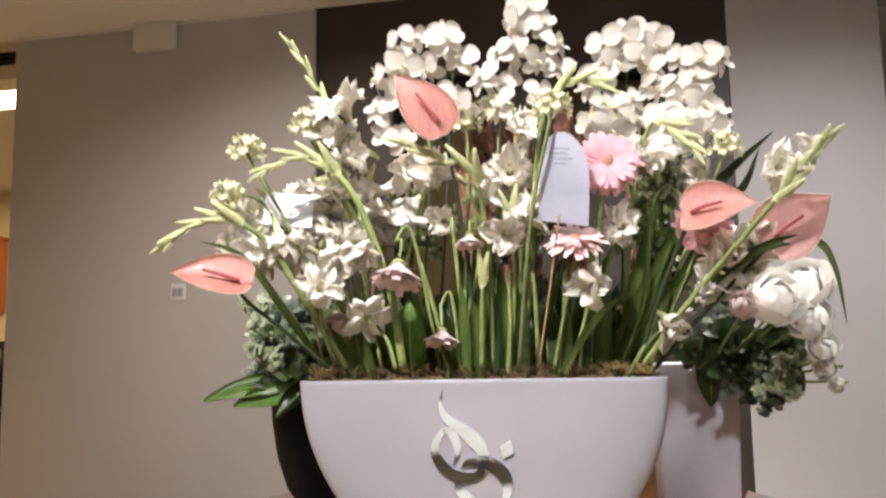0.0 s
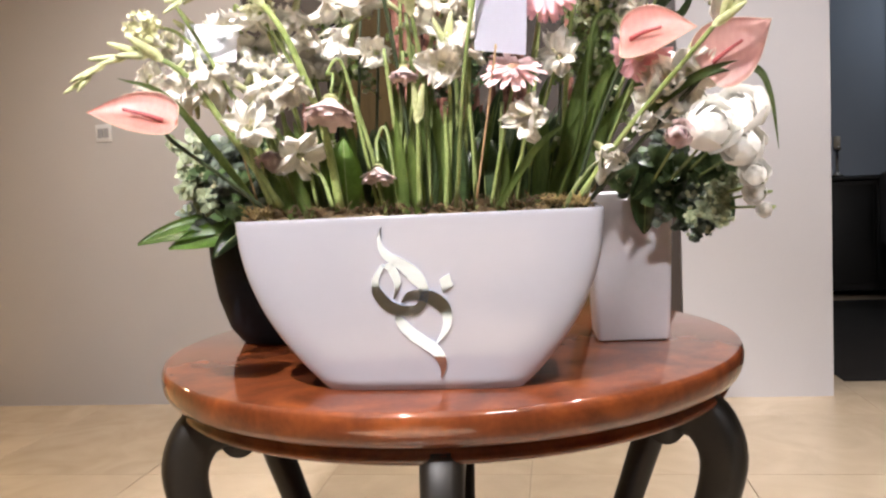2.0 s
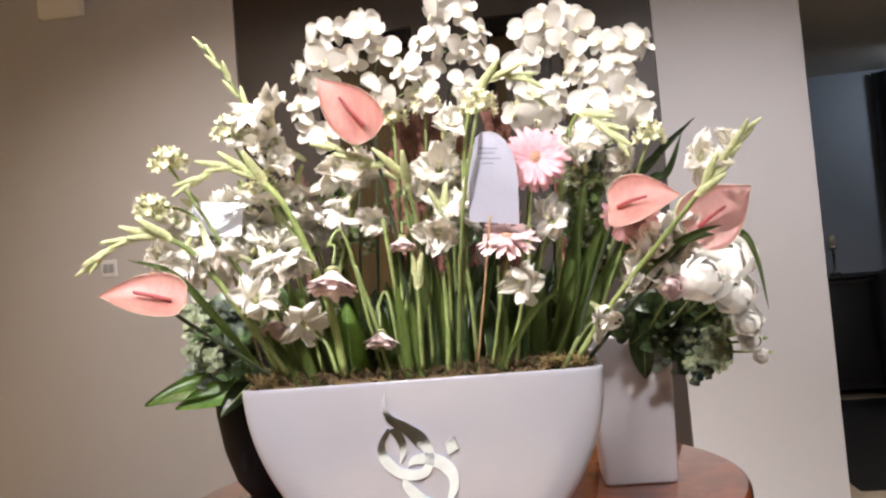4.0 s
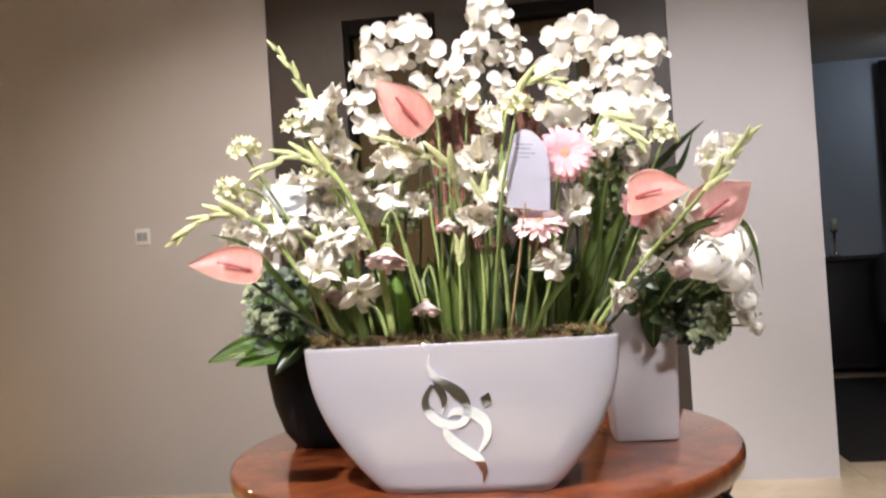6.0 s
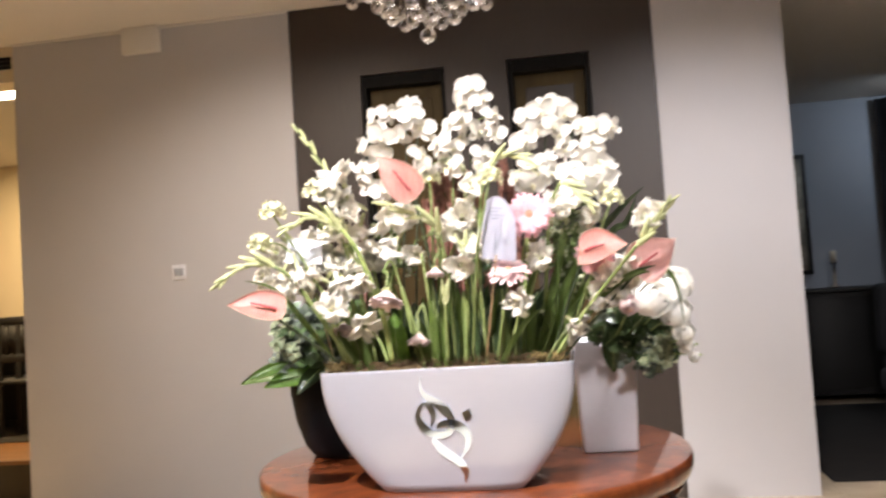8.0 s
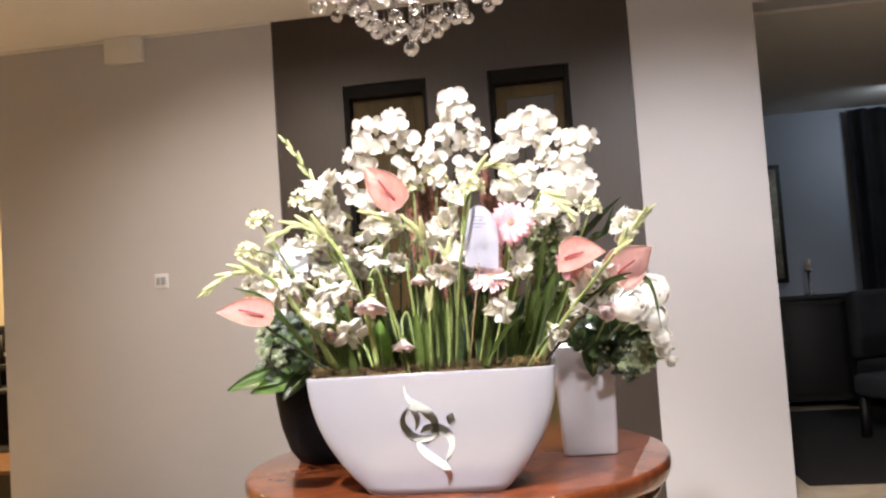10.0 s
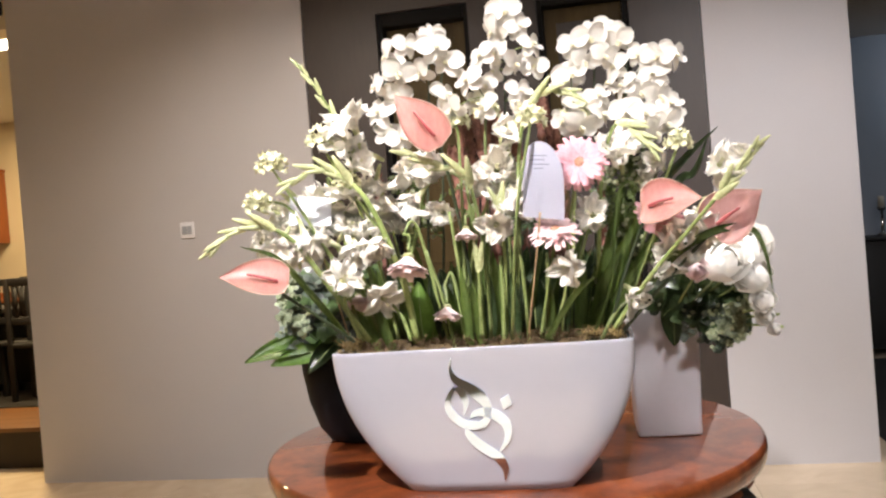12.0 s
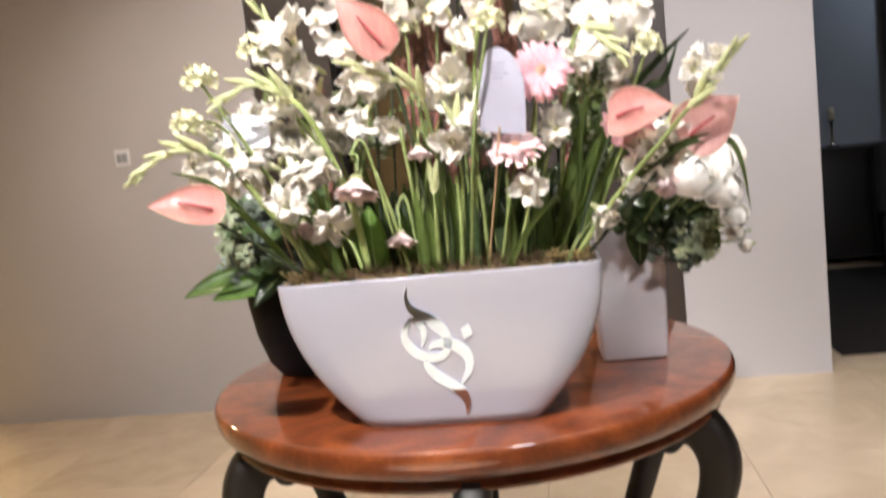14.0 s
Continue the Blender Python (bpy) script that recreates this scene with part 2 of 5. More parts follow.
def lathe(bm, profile, centre=(0, 0), sides=48, closed=True):
    """Turn (radius, height) pairs about an upright line."""
    rings = [[bm.verts.new((centre[0] + r * math.cos(a), centre[1] + r * math.sin(a), z)) for a in (2 * math.pi * k / sides for k in range(sides))] for r, z in profile]
    for lower, upper in zip(rings, rings[1:]):
        for k in range(sides):
            bm.faces.new((lower[k], lower[(k + 1) % sides], upper[(k + 1) % sides], upper[k]))
    if closed:
        bm.faces.new(rings[0])
        bm.faces.new(rings[-1])
    return bm


def smooth_line(points, steps=6):
    """Points along a Catmull-Rom line through the given ones."""
    p = [Vector(q) for q in points]
    if len(p) == 2:
        return [p[0].lerp(p[1], k / steps) for k in range(steps + 1)]
    p = [2 * p[0] - p[1], *p, 2 * p[-1] - p[-2]]
    out = []
    for a, b, c, d in zip(p, p[1:], p[2:], p[3:]):
        for k in range(steps):
            t = k / steps
            out.append(0.5 * ((2 * b) + (c - a) * t + (2 * a - 5 * b + 4 * c - d) * t * t + (3 * b - a - 3 * c + d) * t ** 3))
    return out + [p[-2]]


def tube(bm, points, r0, r1=None, sides=7, steps=6, squash=1.0):
    """A tapered round rod along a smooth line, capped."""
    line = smooth_line(points, steps)
    r1 = r0 if r1 is None else r1
    side = None
    rings = []
    for k, q in enumerate(line):
        ahead = (line[min(k + 1, len(line) - 1)] - line[max(k - 1, 0)]).normalized()
        if side is None:
            side = ahead.orthogonal().normalized()
        side = (side - ahead * side.dot(ahead)).normalized()
        other = ahead.cross(side)
        r = r0 + (r1 - r0) * k / (len(line) - 1)
        rings.append([bm.verts.new(q + r * (math.cos(a) * side + squash * math.sin(a) * other)) for a in (2 * math.pi * j / sides for j in range(sides))])
    for lower, upper in zip(rings, rings[1:]):
        for j in range(sides):
            bm.faces.new((lower[j], lower[(j + 1) % sides], upper[(j + 1) % sides], upper[j]))
    bm.faces.new(rings[0][::-1])
    bm.faces.new(rings[-1])
    return bm


def structure(name, bm, material, label):
    return tagged(flat(part(name, bm, material)), label, "structure", kind="structure")

# ---- the room ----
CEIL, BACK = 3.12, 4.33
LEFT_END, PANEL_L, PANEL_R, RIGHT_END = -3.417, -1.478, 0.755, 1.477

structure("wall_back_left", boxed(LEFT_END, PANEL_L, BACK, BACK + 0.22, 0, CEIL), WALL, "smooth taupe painted wall beside the dark panel")
structure("wall_back_right", boxed(PANEL_R, RIGHT_END, BACK, BACK + 0.22, 0, CEIL), WALL, "narrow pale taupe painted wall at the lounge opening")
structure("ceiling", boxed(-7.8, 6.0, -4.0, 9.2, CEIL, CEIL + 0.1), WHITE, "plain white painted ceiling")
# Front wall and its door are assumed, never in view, closing the room for bounced light.
structure("wall_front", boxed(-7.8, 6.0, -4.2, -4.0, 0, CEIL), WALL, "plain taupe wall behind the viewer")
entrance = thing("door_3", (0.2, -4.0, 0), "assumed dark double entrance door behind the viewer", "door", kind="structure")
for a in (-0.75, 0.21):
    flat(part("leaf", boxed(a, a + 0.94, -3.998, -3.95, 0.01, 2.4, bevel=0.004), DOORWOOD, entrance))
structure("wall_left", boxed(-8.0, -7.8, -4.0, 9.2, 0, CEIL), CREAM, "plain cream side wall")
structure("wall_right", boxed(6.0, 6.2, -4.0, 9.2, 0, CEIL), WALL, "plain side wall")
structure("wall_dining_far", boxed(-7.8, -1.2, 8.45, 8.65, 0, CEIL), CREAM, "cream painted wall of the dining room")
structure("wall_lounge_far", boxed(-1.2, 6.0, 8.0, 8.2, 0, CEIL), GREYWALL, "cool grey wall of the unlit lounge")
structure("wall_between", boxed(-1.35, -1.2, BACK + 0.22, 8.45, 0, CEIL), CREAM, "plain partition between dining room and lounge")
structure("trim_cornice", boxed(LEFT_END, PANEL_L, BACK - 0.014, BACK - 0.002, CEIL - 0.018, CEIL - 0.002), WHITE, "thin white cornice under the ceiling")

# header over the dining opening with a dark air slot
header = structure("beam_dining", boxed(-7.8, LEFT_END - 0.004, BACK + 0.02, BACK + 0.22, 2.875, CEIL - 0.002), CREAM, "cream lintel over the dining opening")
part("air_slot", boxed(-6.6, LEFT_END - 0.03, BACK + 0.008, BACK + 0.03, 2.965, 3.045), NEARBLACK, header, "black linear air slot")
for k in range(2):
    part("slat", boxed(-6.6, LEFT_END - 0.03, BACK + 0.003, BACK + 0.02, 2.985 + 0.03 * k, 2.990 + 0.03 * k), RISER, header)
structure("beam_lounge", boxed(RIGHT_END + 0.004, 6.0, BACK + 0.02, BACK + 0.22, 2.90, CEIL - 0.002), WALL, "taupe lintel over the lounge opening")
structure("ceiling_lounge", boxed(-1.2, 6.0, BACK + 0.22, 8.0, 2.88, 2.90), WHITE, "lower white ceiling of the lounge")

# dark panelled wall with two recessed doors
DOORS = ((-1.033, -0.50), (-0.116, 0.38))
HEAD = 2.655
panel = thing("wall_panel", (0, BACK, 0), "dark brown lacquered wall panelling with two recesses", "structure", kind="structure")
edges = [PANEL_L + 0.003, DOORS[0][0], DOORS[0][1], DOORS[1][0], DOORS[1][1], PANEL_R - 0.003]
for a, b in ((0, 1), (2, 3), (4, 5)):
    flat(part("panel", boxed(edges[a], edges[b], BACK + 0.012, BACK + 0.21, 0, CEIL - 0.002), DARKWALL, panel))
for a, b in DOORS:
    flat(part("panel", boxed(a, b, BACK + 0.012, BACK + 0.21, HEAD, CEIL - 0.002), DARKWALL, panel))
for number, ((a, b), leaf) in enumerate(zip(DOORS, (DOORWOOD, DARKWALL)), 1):
    door = thing("door_%d" % number, ((a + b) / 2, BACK + 0.15, 0), "closed dark wooden door set deep in dark panelling", "door", kind="structure")
    for x0, x1 in ((a, a + 0.03), (b - 0.03, b)):
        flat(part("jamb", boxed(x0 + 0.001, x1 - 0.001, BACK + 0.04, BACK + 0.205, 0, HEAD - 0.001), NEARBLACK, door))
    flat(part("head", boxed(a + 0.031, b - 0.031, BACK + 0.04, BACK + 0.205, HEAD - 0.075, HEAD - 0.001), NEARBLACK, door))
    flat(part("leaf", boxed(a + 0.033, b - 0.033, BACK + 0.12, BACK + 0.165, 0.008, HEAD - 0.078, bevel=0.003), DOORWOOD, door))
    flat(part("inset_panel", boxed(a + 0.10, b - 0.10, BACK + 0.112, BACK + 0.121, 1.2, HEAD - 0.16, bevel=0.004), leaf, door))
    part("door_handle", tube(bmesh.new(), [(b - 0.09, BACK + 0.115, 1.0), (b - 0.09, BACK + 0.07, 1.0), (b - 0.19, BACK + 0.07, 1.0)], 0.009), METAL, door)

# white box high on the wall, and the light switch
speaker = thing("wall_box", (-2.45, BACK, 3.0), "white square box fixed high on the taupe wall", "wall box")
part("housing", boxed(-2.600, -2.342, BACK - 0.050, BACK - 0.001, 2.950, 3.118, bevel=0.006), WHITE, speaker)
part("cover", boxed(-2.590, -2.352, BACK - 0.055, BACK - 0.049, 2.960, 3.100, bevel=0.003), WHITE, speaker)
switch = thing("light_switch", (-2.298, BACK, 1.512), "white plastic double light switch on the taupe wall", "light switch")
part("plate", boxed(-2.344, -2.252, BACK - 0.011, BACK - 0.001, 1.464, 1.560, bevel=0.004), PLASTIC, switch)
for k in range(2):
    part("rocker", boxed(-2.330 + 0.033 * k, -2.300 + 0.033 * k, BACK - 0.016, BACK - 0.010, 1.487, 1.537, bevel=0.002), GREYPLASTIC, switch, "grey rocker")

# recessed downlights, assumed and out of view, one at each ceiling spot
fitting = thing("downlight", (0, 0, CEIL), "assumed small round recessed ceiling downlight with a steel rim", "ceiling light", "recessed downlights")
part("rim", lathe(bmesh.new(), [(0.032, -0.004), (0.046, -0.006), (0.048, -0.001), (0.034, -0.001)], sides=24, closed=False), METAL, fitting, m=pose(0, 0, CEIL))
part("reflector", lathe(bmesh.new(), [(0.031, -0.002), (0.02, -0.0012)], sides=24, closed=True), BULBGLOW, fitting, m=pose(0, 0, CEIL))
fitting.location = (-0.63, 0.03, CEIL)
for x, y in ((0.80, 0.10), (0.36, 1.72), (0.95, 2.45), (-1.35, 2.45), (1.6, -1.55), (-1.0, -1.55), (-0.35, -0.05), (-0.5, -1.75)):
    copy_thing(fitting, pose(x, y, CEIL))

# ---- dining room through the wide opening ----
platform = tagged(flat(part("floor_platform", boxed(-7.8, -1.36, 4.70, 8.45, 0.0, 0.255), RISER)), "raised dining platform with a dark riser", "structure", kind="structure")
for k in range(24):
    y = 4.66 + 0.158 * k
    flat(part("plank", boxed(-7.79, -1.37, y, y + 0.155, 0.256, 0.285), PLATFORMWOOD, platform))


tagged(part("rug", boxed(-7.7, -1.5, 5.42, 8.3, 0.2855, 0.295, bevel=0.003), RUG_SHADE), "dark charcoal rug under the dining table", "rug")


def dining_chair(at, turn):
    chair = thing("dining_chair", (0, 0, 0), "black stained wooden dining chair with a slatted back", "chair", "chairs round the dining table")
    part("seat", boxed(-0.22, 0.22, -0.22, 0.22, 0.43, 0.47, bevel=0.012), BLACKWOOD, chair)
    for x in (-0.2, 0.2):
        part("leg", boxed(x - 0.02, x + 0.02, -0.21, -0.17, 0, 0.43, bevel=0.005), BLACKWOOD, chair)
        part("leg", boxed(x - 0.02, x + 0.02, 0.18, 0.22, 0, 1.0, bevel=0.005), BLACKWOOD, chair)
    for z in (0.62, 0.94):
        part("rail", boxed(-0.178, 0.178, 0.185, 0.212, z, z + 0.06, bevel=0.006), BLACKWOOD, chair)
    for k in range(5):
        part("slat", boxed(-0.15 + 0.067 * k, -0.12 + 0.067 * k, 0.19, 0.207, 0.681, 0.939), BLACKWOOD, chair)
    chair.matrix_basis = pose(*at, 0, 0, turn)
    return chair


first_chair = dining_chair((-5.15, 5.75, 0.296), 170)
for x, y, turn in ((-4.45, 5.85, 190), (-5.9, 5.7, 176), (-5.0, 7.4, 8), (-5.8, 7.35, -6), (-6.6, 5.8, 185), (-3.85, 6.4, 255), (-4.82, 6.05, 183), (-5.5, 6.08, 172)):
    copy_thing(first_chair, pose(x, y, 0.296, 0, 0, turn))
table = thing("dining_table", (-5.3, 6.5, 0.285), "long black wooden dining table on the platform", "table")
part("tabletop", boxed(-6.7, -4.2, 6.05, 7.0, 0.99, 1.035, bevel=0.01), BLACKWOOD, table)
# Black panels added to stand for the shade under the table.
for y in (6.20, 6.82):
    part("shade_panel", boxed(-6.55, -4.35, y, y + 0.03, 0.36, 0.988, bevel=0.004), BLACKWOOD, table)
for x in (-6.6, -4.3):
    for y in (6.15, 6.9):
        part("leg", boxed(x - 0.04, x + 0.04, y - 0.04, y + 0.04, 0.296, 0.99, bevel=0.006), BLACKWOOD, table)

cabinet = thing("wall_cabinet", (-7.25, 8.4, 1.7), "orange cherry wall cabinet with an open corner shelf", "cabinet")
part("body", boxed(-7.770, -7.300, 8.30, 8.445, 1.70, 2.53, bevel=0.004), CABWOOD, cabinet)
door_part = part("door", boxed(-7.740, -7.310, 8.276, 8.298, 1.73, 2.50, bevel=0.006), CABWOOD, cabinet)
part("inset", boxed(-7.690, -7.360, 8.268, 8.275, 1.80, 2.43, bevel=0.008), CABWOOD, door_part)
part("shelf_back", boxed(-7.298, -6.812, 8.425, 8.445, 1.70, 2.52), BLACKWOOD, cabinet, "dark shelf back")
part("shelf", boxed(-7.298, -6.812, 8.29, 8.423, 1.70, 1.755, bevel=0.004), CABWOOD, cabinet)
part("shelf", boxed(-7.298, -6.812, 8.29, 8.423, 2.10, 2.128, bevel=0.004), CABWOOD, cabinet)
part("shelf", boxed(-7.298, -6.812, 8.29, 8.423, 2.46, 2.52, bevel=0.004), CABWOOD, cabinet)
part("stile", boxed(-7.299, -7.240, 8.272, 8.289, 1.71, 2.52, bevel=0.004), CABWOOD, cabinet)
part("side", boxed(-6.810, -6.770, 8.28, 8.445, 1.70, 2.53, bevel=0.004), CABWOOD, cabinet)
part("cornice", boxed(-7.775, -6.755, 8.255, 8.445, 2.532, 2.575, bevel=0.012), CABWOOD, cabinet)


def bowl_dish(at, r, h, label="small cream glazed bowl on the shelf"):
    dish = part("bowl", lathe(bmesh.new(), [(r * 0.5, 0), (r * 0.55, 0.006), (r * 0.9, h * 0.6), (r, h), (r * 0.94, h), (r * 0.5, 0.015)], sides=20), CROCKERY, m=pose(*at))
    return tagged(dish, label, "bowl", "crockery on the shelf")


for x, z, r, h in ((-7.12, 2.129, 0.055, 0.10), (-6.95, 2.129, 0.055, 0.13), (-7.16, 1.756, 0.055, 0.12), (-6.98, 1.756, 0.055, 0.10)):
    bowl_dish((x, 8.355, z), r, h)
counter = thing("sideboard", (-6.7, 8.1, 0.285), "black kitchen sideboard against the cream wall", "sideboard")
part("carcass", boxed(-7.75, -6.10, 7.85, 8.44, 0.286, 1.018, bevel=0.005), BLACKWOOD, counter)
part("worktop", boxed(-7.755, -5.7, 7.80, 8.445, 1.020, 1.050, bevel=0.005), CABWOOD, counter, "orange timber worktop")
oven = thing("countertop_oven", (-7.2, 8.1, 1.05), "black box oven standing on the timber worktop", "oven")
part("case", boxed(-7.70, -6.97, 7.9, 8.35, 1.051, 1.395, bevel=0.012), BLACKWOOD, oven)
part("door", boxed(-7.66, -7.12, 7.885, 7.899, 1.09, 1.35, bevel=0.006), NEARBLACK, oven, "dark glass door")
part("handle", tube(bmesh.new(), [(-7.62, 7.868, 1.335), (-7.16, 7.868, 1.335)], 0.008), METAL, oven)
tagged(part("serving_tray", lathe(bmesh.new(), [(0.10, 0), (0.12, 0.006), (0.17, 0.07), (0.18, 0.10), (0.172, 0.10), (0.10, 0.012)], sides=28), CROCKERY, m=pose(-7.06, 8.08, 1.396)), "pale cream dish on top of the oven", "dish")
jar = part("canister", boxed(-6.44, -6.17, 8.05, 8.30, 1.051, 1.255, bevel=0.02), BLACKWOOD)
tagged(jar, "black square canister on the timber worktop", "canister")
tagged(part("serving_box", boxed(-6.86, -6.60, 7.92, 8.2, 1.051, 1.125, bevel=0.01), CABWOOD), "small orange wooden box on the worktop", "box")
light_panel = thing("ceiling_panel_light", (-4.35, 5.40, CEIL), "square glowing recessed ceiling panel light", "ceiling light")
part("frame", boxed(-4.66, -3.84, 5.00, 5.56, CEIL - 0.012, CEIL - 0.001, bevel=0.003), METAL, light_panel)
part("diffuser", boxed(-4.64, -3.86, 5.02, 5.54, CEIL - 0.016, CEIL - 0.0125), PANELGLOW, light_panel)

# ---- unlit lounge through the other opening ----
picture = thing("framed_picture", (2.28, 7.98, 1.78), "tall muted landscape in a dark frame", "picture")
part("frame", boxed(1.97, 2.46, 7.955, 7.998, 1.19, 2.37, bevel=0.006), BLACKWOOD, picture)
part("canvas", boxed(2.015, 2.415, 7.948, 7.956, 1.235, 2.325), CANVAS, picture)
console = thing("console_cabinet", (2.6, 7.75, 0), "dark low console cabinet against the grey wall", "cabinet")
part("carcass", boxed(1.7, 3.9, 7.5, 7.99, 0.08, 1.02, bevel=0.006), BLACKWOOD, console)
part("top", boxed(1.66, 3.94, 7.46, 7.995, 1.022, 1.055, bevel=0.006), BLACKWOOD, console)
for k in range(4):
    part("door", boxed(1.74 + 0.54 * k, 2.25 + 0.54 * k, 7.485, 7.499, 0.14, 0.98, bevel=0.004), BLACKWOOD, console)
for x in (1.8, 3.8):
    part("foot", boxed(x - 0.05, x + 0.05, 7.55, 7.95, 0, 0.079), BLACKWOOD, console)
candle = thing("candlestick", (2.58, 7.72, 1.055), "grey candlestick with a white candle", "candlestick")
part("stem", lathe(bmesh.new(), [(0.05, 1.056), (0.05, 1.07), (0.014, 1.09), (0.012, 1.27), (0.035, 1.29), (0.035, 1.31)], (2.58, 7.72), 20), METAL, candle)
part("candle", lathe(bmesh.new(), [(0.028, 1.311), (0.028, 1.40), (0.02, 1.405)], (2.58, 7.72), 20), CROCKERY, candle)
curtain = bmesh.new()
rows = [[curtain.verts.new((3.12 + 0.015 * k, 7.89 + 0.04 * math.sin(0.55 * k) + 0.012 * math.sin(0.21 * k + z), z)) for k in range(180)] for z in (0.02, 0.9, 1.8, 2.84)]
for a, c in zip(rows, rows[1:]):
    for k in range(179):
        curtain.faces.new((a[k], a[k + 1], c[k + 1], c[k]))
bmesh.ops.solidify(curtain, geom=curtain.faces[:], thickness=0.006)
tagged(part("curtain", curtain, UPHOLSTERY), "heavy charcoal curtain hanging in folds", "curtain")


def armchair(at, turn):
    chair = thing("lounge_chair", (0, 0, 0), "charcoal upholstered high-backed lounge chair", "chair", "lounge chairs")
    part("seat", boxed(-0.3, 0.3, -0.3, 0.3, 0.30, 0.48, bevel=0.05, segments=3), UPHOLSTERY, chair)
    part("backrest", boxed(-0.3, 0.3, 0.22, 0.36, 0.485, 1.08, bevel=0.05, segments=3), UPHOLSTERY, chair)
    for x in (-0.25, 0.25):
        for y in (-0.24, 0.27):
            part("leg", boxed(x - 0.025, x + 0.025, y - 0.025, y + 0.025, 0, 0.30), BLACKWOOD, chair)
    chair.matrix_basis = pose(*at, 0, 0, turn)
    return chair


# Dark sheet laid over the lounge floor in place of its shade.
tagged(part("rug", boxed(1.62, 5.9, 4.62, 7.44, 0.001, 0.009, bevel=0.002), RUG_SHADE), "wide dark sheet standing in for shade on the lounge floor", "rug")
lounge_chair = armchair((2.75, 5.9, 0.0095), 200)
for x, y, turn in ((3.5, 5.8, 185), (3.1, 6.9, 20)):
    copy_thing(lounge_chair, pose(x, y, 0.0095, 0, 0, turn))

# ---- round table ----
TX, TY, TOP = -0.14, 2.055, 0.76
round_table = thing("round_table", (TX, TY, 0), "round polished reddish burl table with six dark cabriole legs", "table")
part("tabletop", lathe(bmesh.new(), [(0.60, 0.691), (0.664, 0.691), (0.675, 0.694), (0.684, 0.703), (0.690, 0.716), (0.692, 0.730), (0.692, 0.742), (0.690, 0.752), (0.686, 0.758), (0.679, TOP), (0.0005, TOP)], (TX, TY), 128), BURL, round_table)
part("apron", lathe(bmesh.new(), [(0.60, 0.655), (0.648, 0.655), (0.656, 0.659), (0.659, 0.666), (0.656, 0.673), (0.650, 0.677), (0.650, 0.6905), (0.60, 0.6905)], (TX, TY), 128, closed=False), BURL, round_table)


def cabriole(angle):
    """A knee that swells beyond the apron, drops in a curve towards the middle and turns out to a foot."""
    bm = bmesh.new()
    line = smooth_line([(0.575, 0, 0.652), (0.634, 0, 0.622), (0.664, 0, 0.545), (0.640, 0, 0.430), (0.570, 0, 0.280), (0.515, 0, 0.150), (0.545, 0, 0.060), (0.60, 0, 0.022)], 5)
    rings = []
    for k, q in enumerate(line):
        u = k / (len(line) - 1)
        ahead = (line[min(k + 1, len(line) - 1)] - line[max(k - 1, 0)]).normalized()
        out = Vector((0, 1, 0)).cross(ahead)
        w, d = 0.042 - 0.016 * u, 0.058 - 0.036 * u
        rings.append([bm.verts.new(q + w * math.copysign(abs(math.sin(a)) ** 0.6, math.sin(a)) * Vector((0, 1, 0)) + d * math.copysign(abs(math.cos(a)) ** 0.6, math.cos(a)) * out) for a in (2 * math.pi * (j + 0.5) / 12 for j in range(12))])
    for lower, upper in zip(rings, rings[1:]):
        for j in range(12):
            bm.faces.new((lower[j], lower[(j + 1) % 12], upper[(j + 1) % 12], upper[j]))
    bm.faces.new(rings[0][::-1])
    bm.faces.new(rings[-1])
    # carved scroll under the apron, and a pad foot
    for x, z, r in ((0.548, 0.606, 0.040), (0.522, 0.632, 0.024)):
        bmesh.ops.create_cone(bm, cap_ends=True, segments=20, radius1=r, radius2=r, depth=0.056, matrix=Matrix.Translation((x, 0, z)) @ Matrix.Rotation(radians(90), 4, "X"))
    box(bm, 0.565, 0.625, -0.032, 0.032, 0.0, 0.03, bevel=0.01)
    leg = part("leg", bm, LEGWOOD, round_table)
    leg.data.transform(pose(TX, TY, 0, 0, 0, angle))
    return leg


for k in range(6):
    cabriole(-85 + 60 * k)

# ---- white boat-shaped planter with a chrome mark ----
PX, PY, PH = -0.127, 1.668, 0.330
RIM_W, RIM_D = 0.343, 0.178


def planter_half(h):
    """Half width and half depth at the share h of the height."""
    swell = 1 - (1 - h) ** 2.2
    return RIM_W * (0.55 + 0.45 * swell), RIM_D * (0.79 + 0.21 * h)


def ring_at(bm, h, inset=0.0, z=None):
    w, d = planter_half(h)
    w, d = w - inset, d - inset
    rx, ry = 0.105 - inset, 0.024 - inset
    out = []
    for cx, cy, start in ((w - rx, d - ry, 0), (-w + rx, d - ry, 90), (-w + rx, -d + ry, 180), (w - rx, -d + ry, 270)):
        for k in range(13):
            a = radians(start + 7.5 * k)
            c, q = math.cos(a), math.sin(a)
            out.append(bm.verts.new((PX + cx + rx * math.copysign(abs(c) ** 0.85, c), PY + cy + ry * math.copysign(abs(q) ** 0.85, q), TOP + 0.001 + PH * h if z is None else z)))
    return out


planter = thing("planter", (PX, PY, TOP), "white glossy boat-shaped planter with a chrome mark on its front", "planter")
bm = bmesh.new()
loops = [ring_at(bm, k / 16) for k in range(16)] + [ring_at(bm, 0.97), ring_at(bm, 0.994), ring_at(bm, 0.998, 0.0006), ring_at(bm, 1.0, 0.002), ring_at(bm, 1.0, 0.009), ring_at(bm, 0.96, 0.011), ring_at(bm, 0.80, 0.011)]
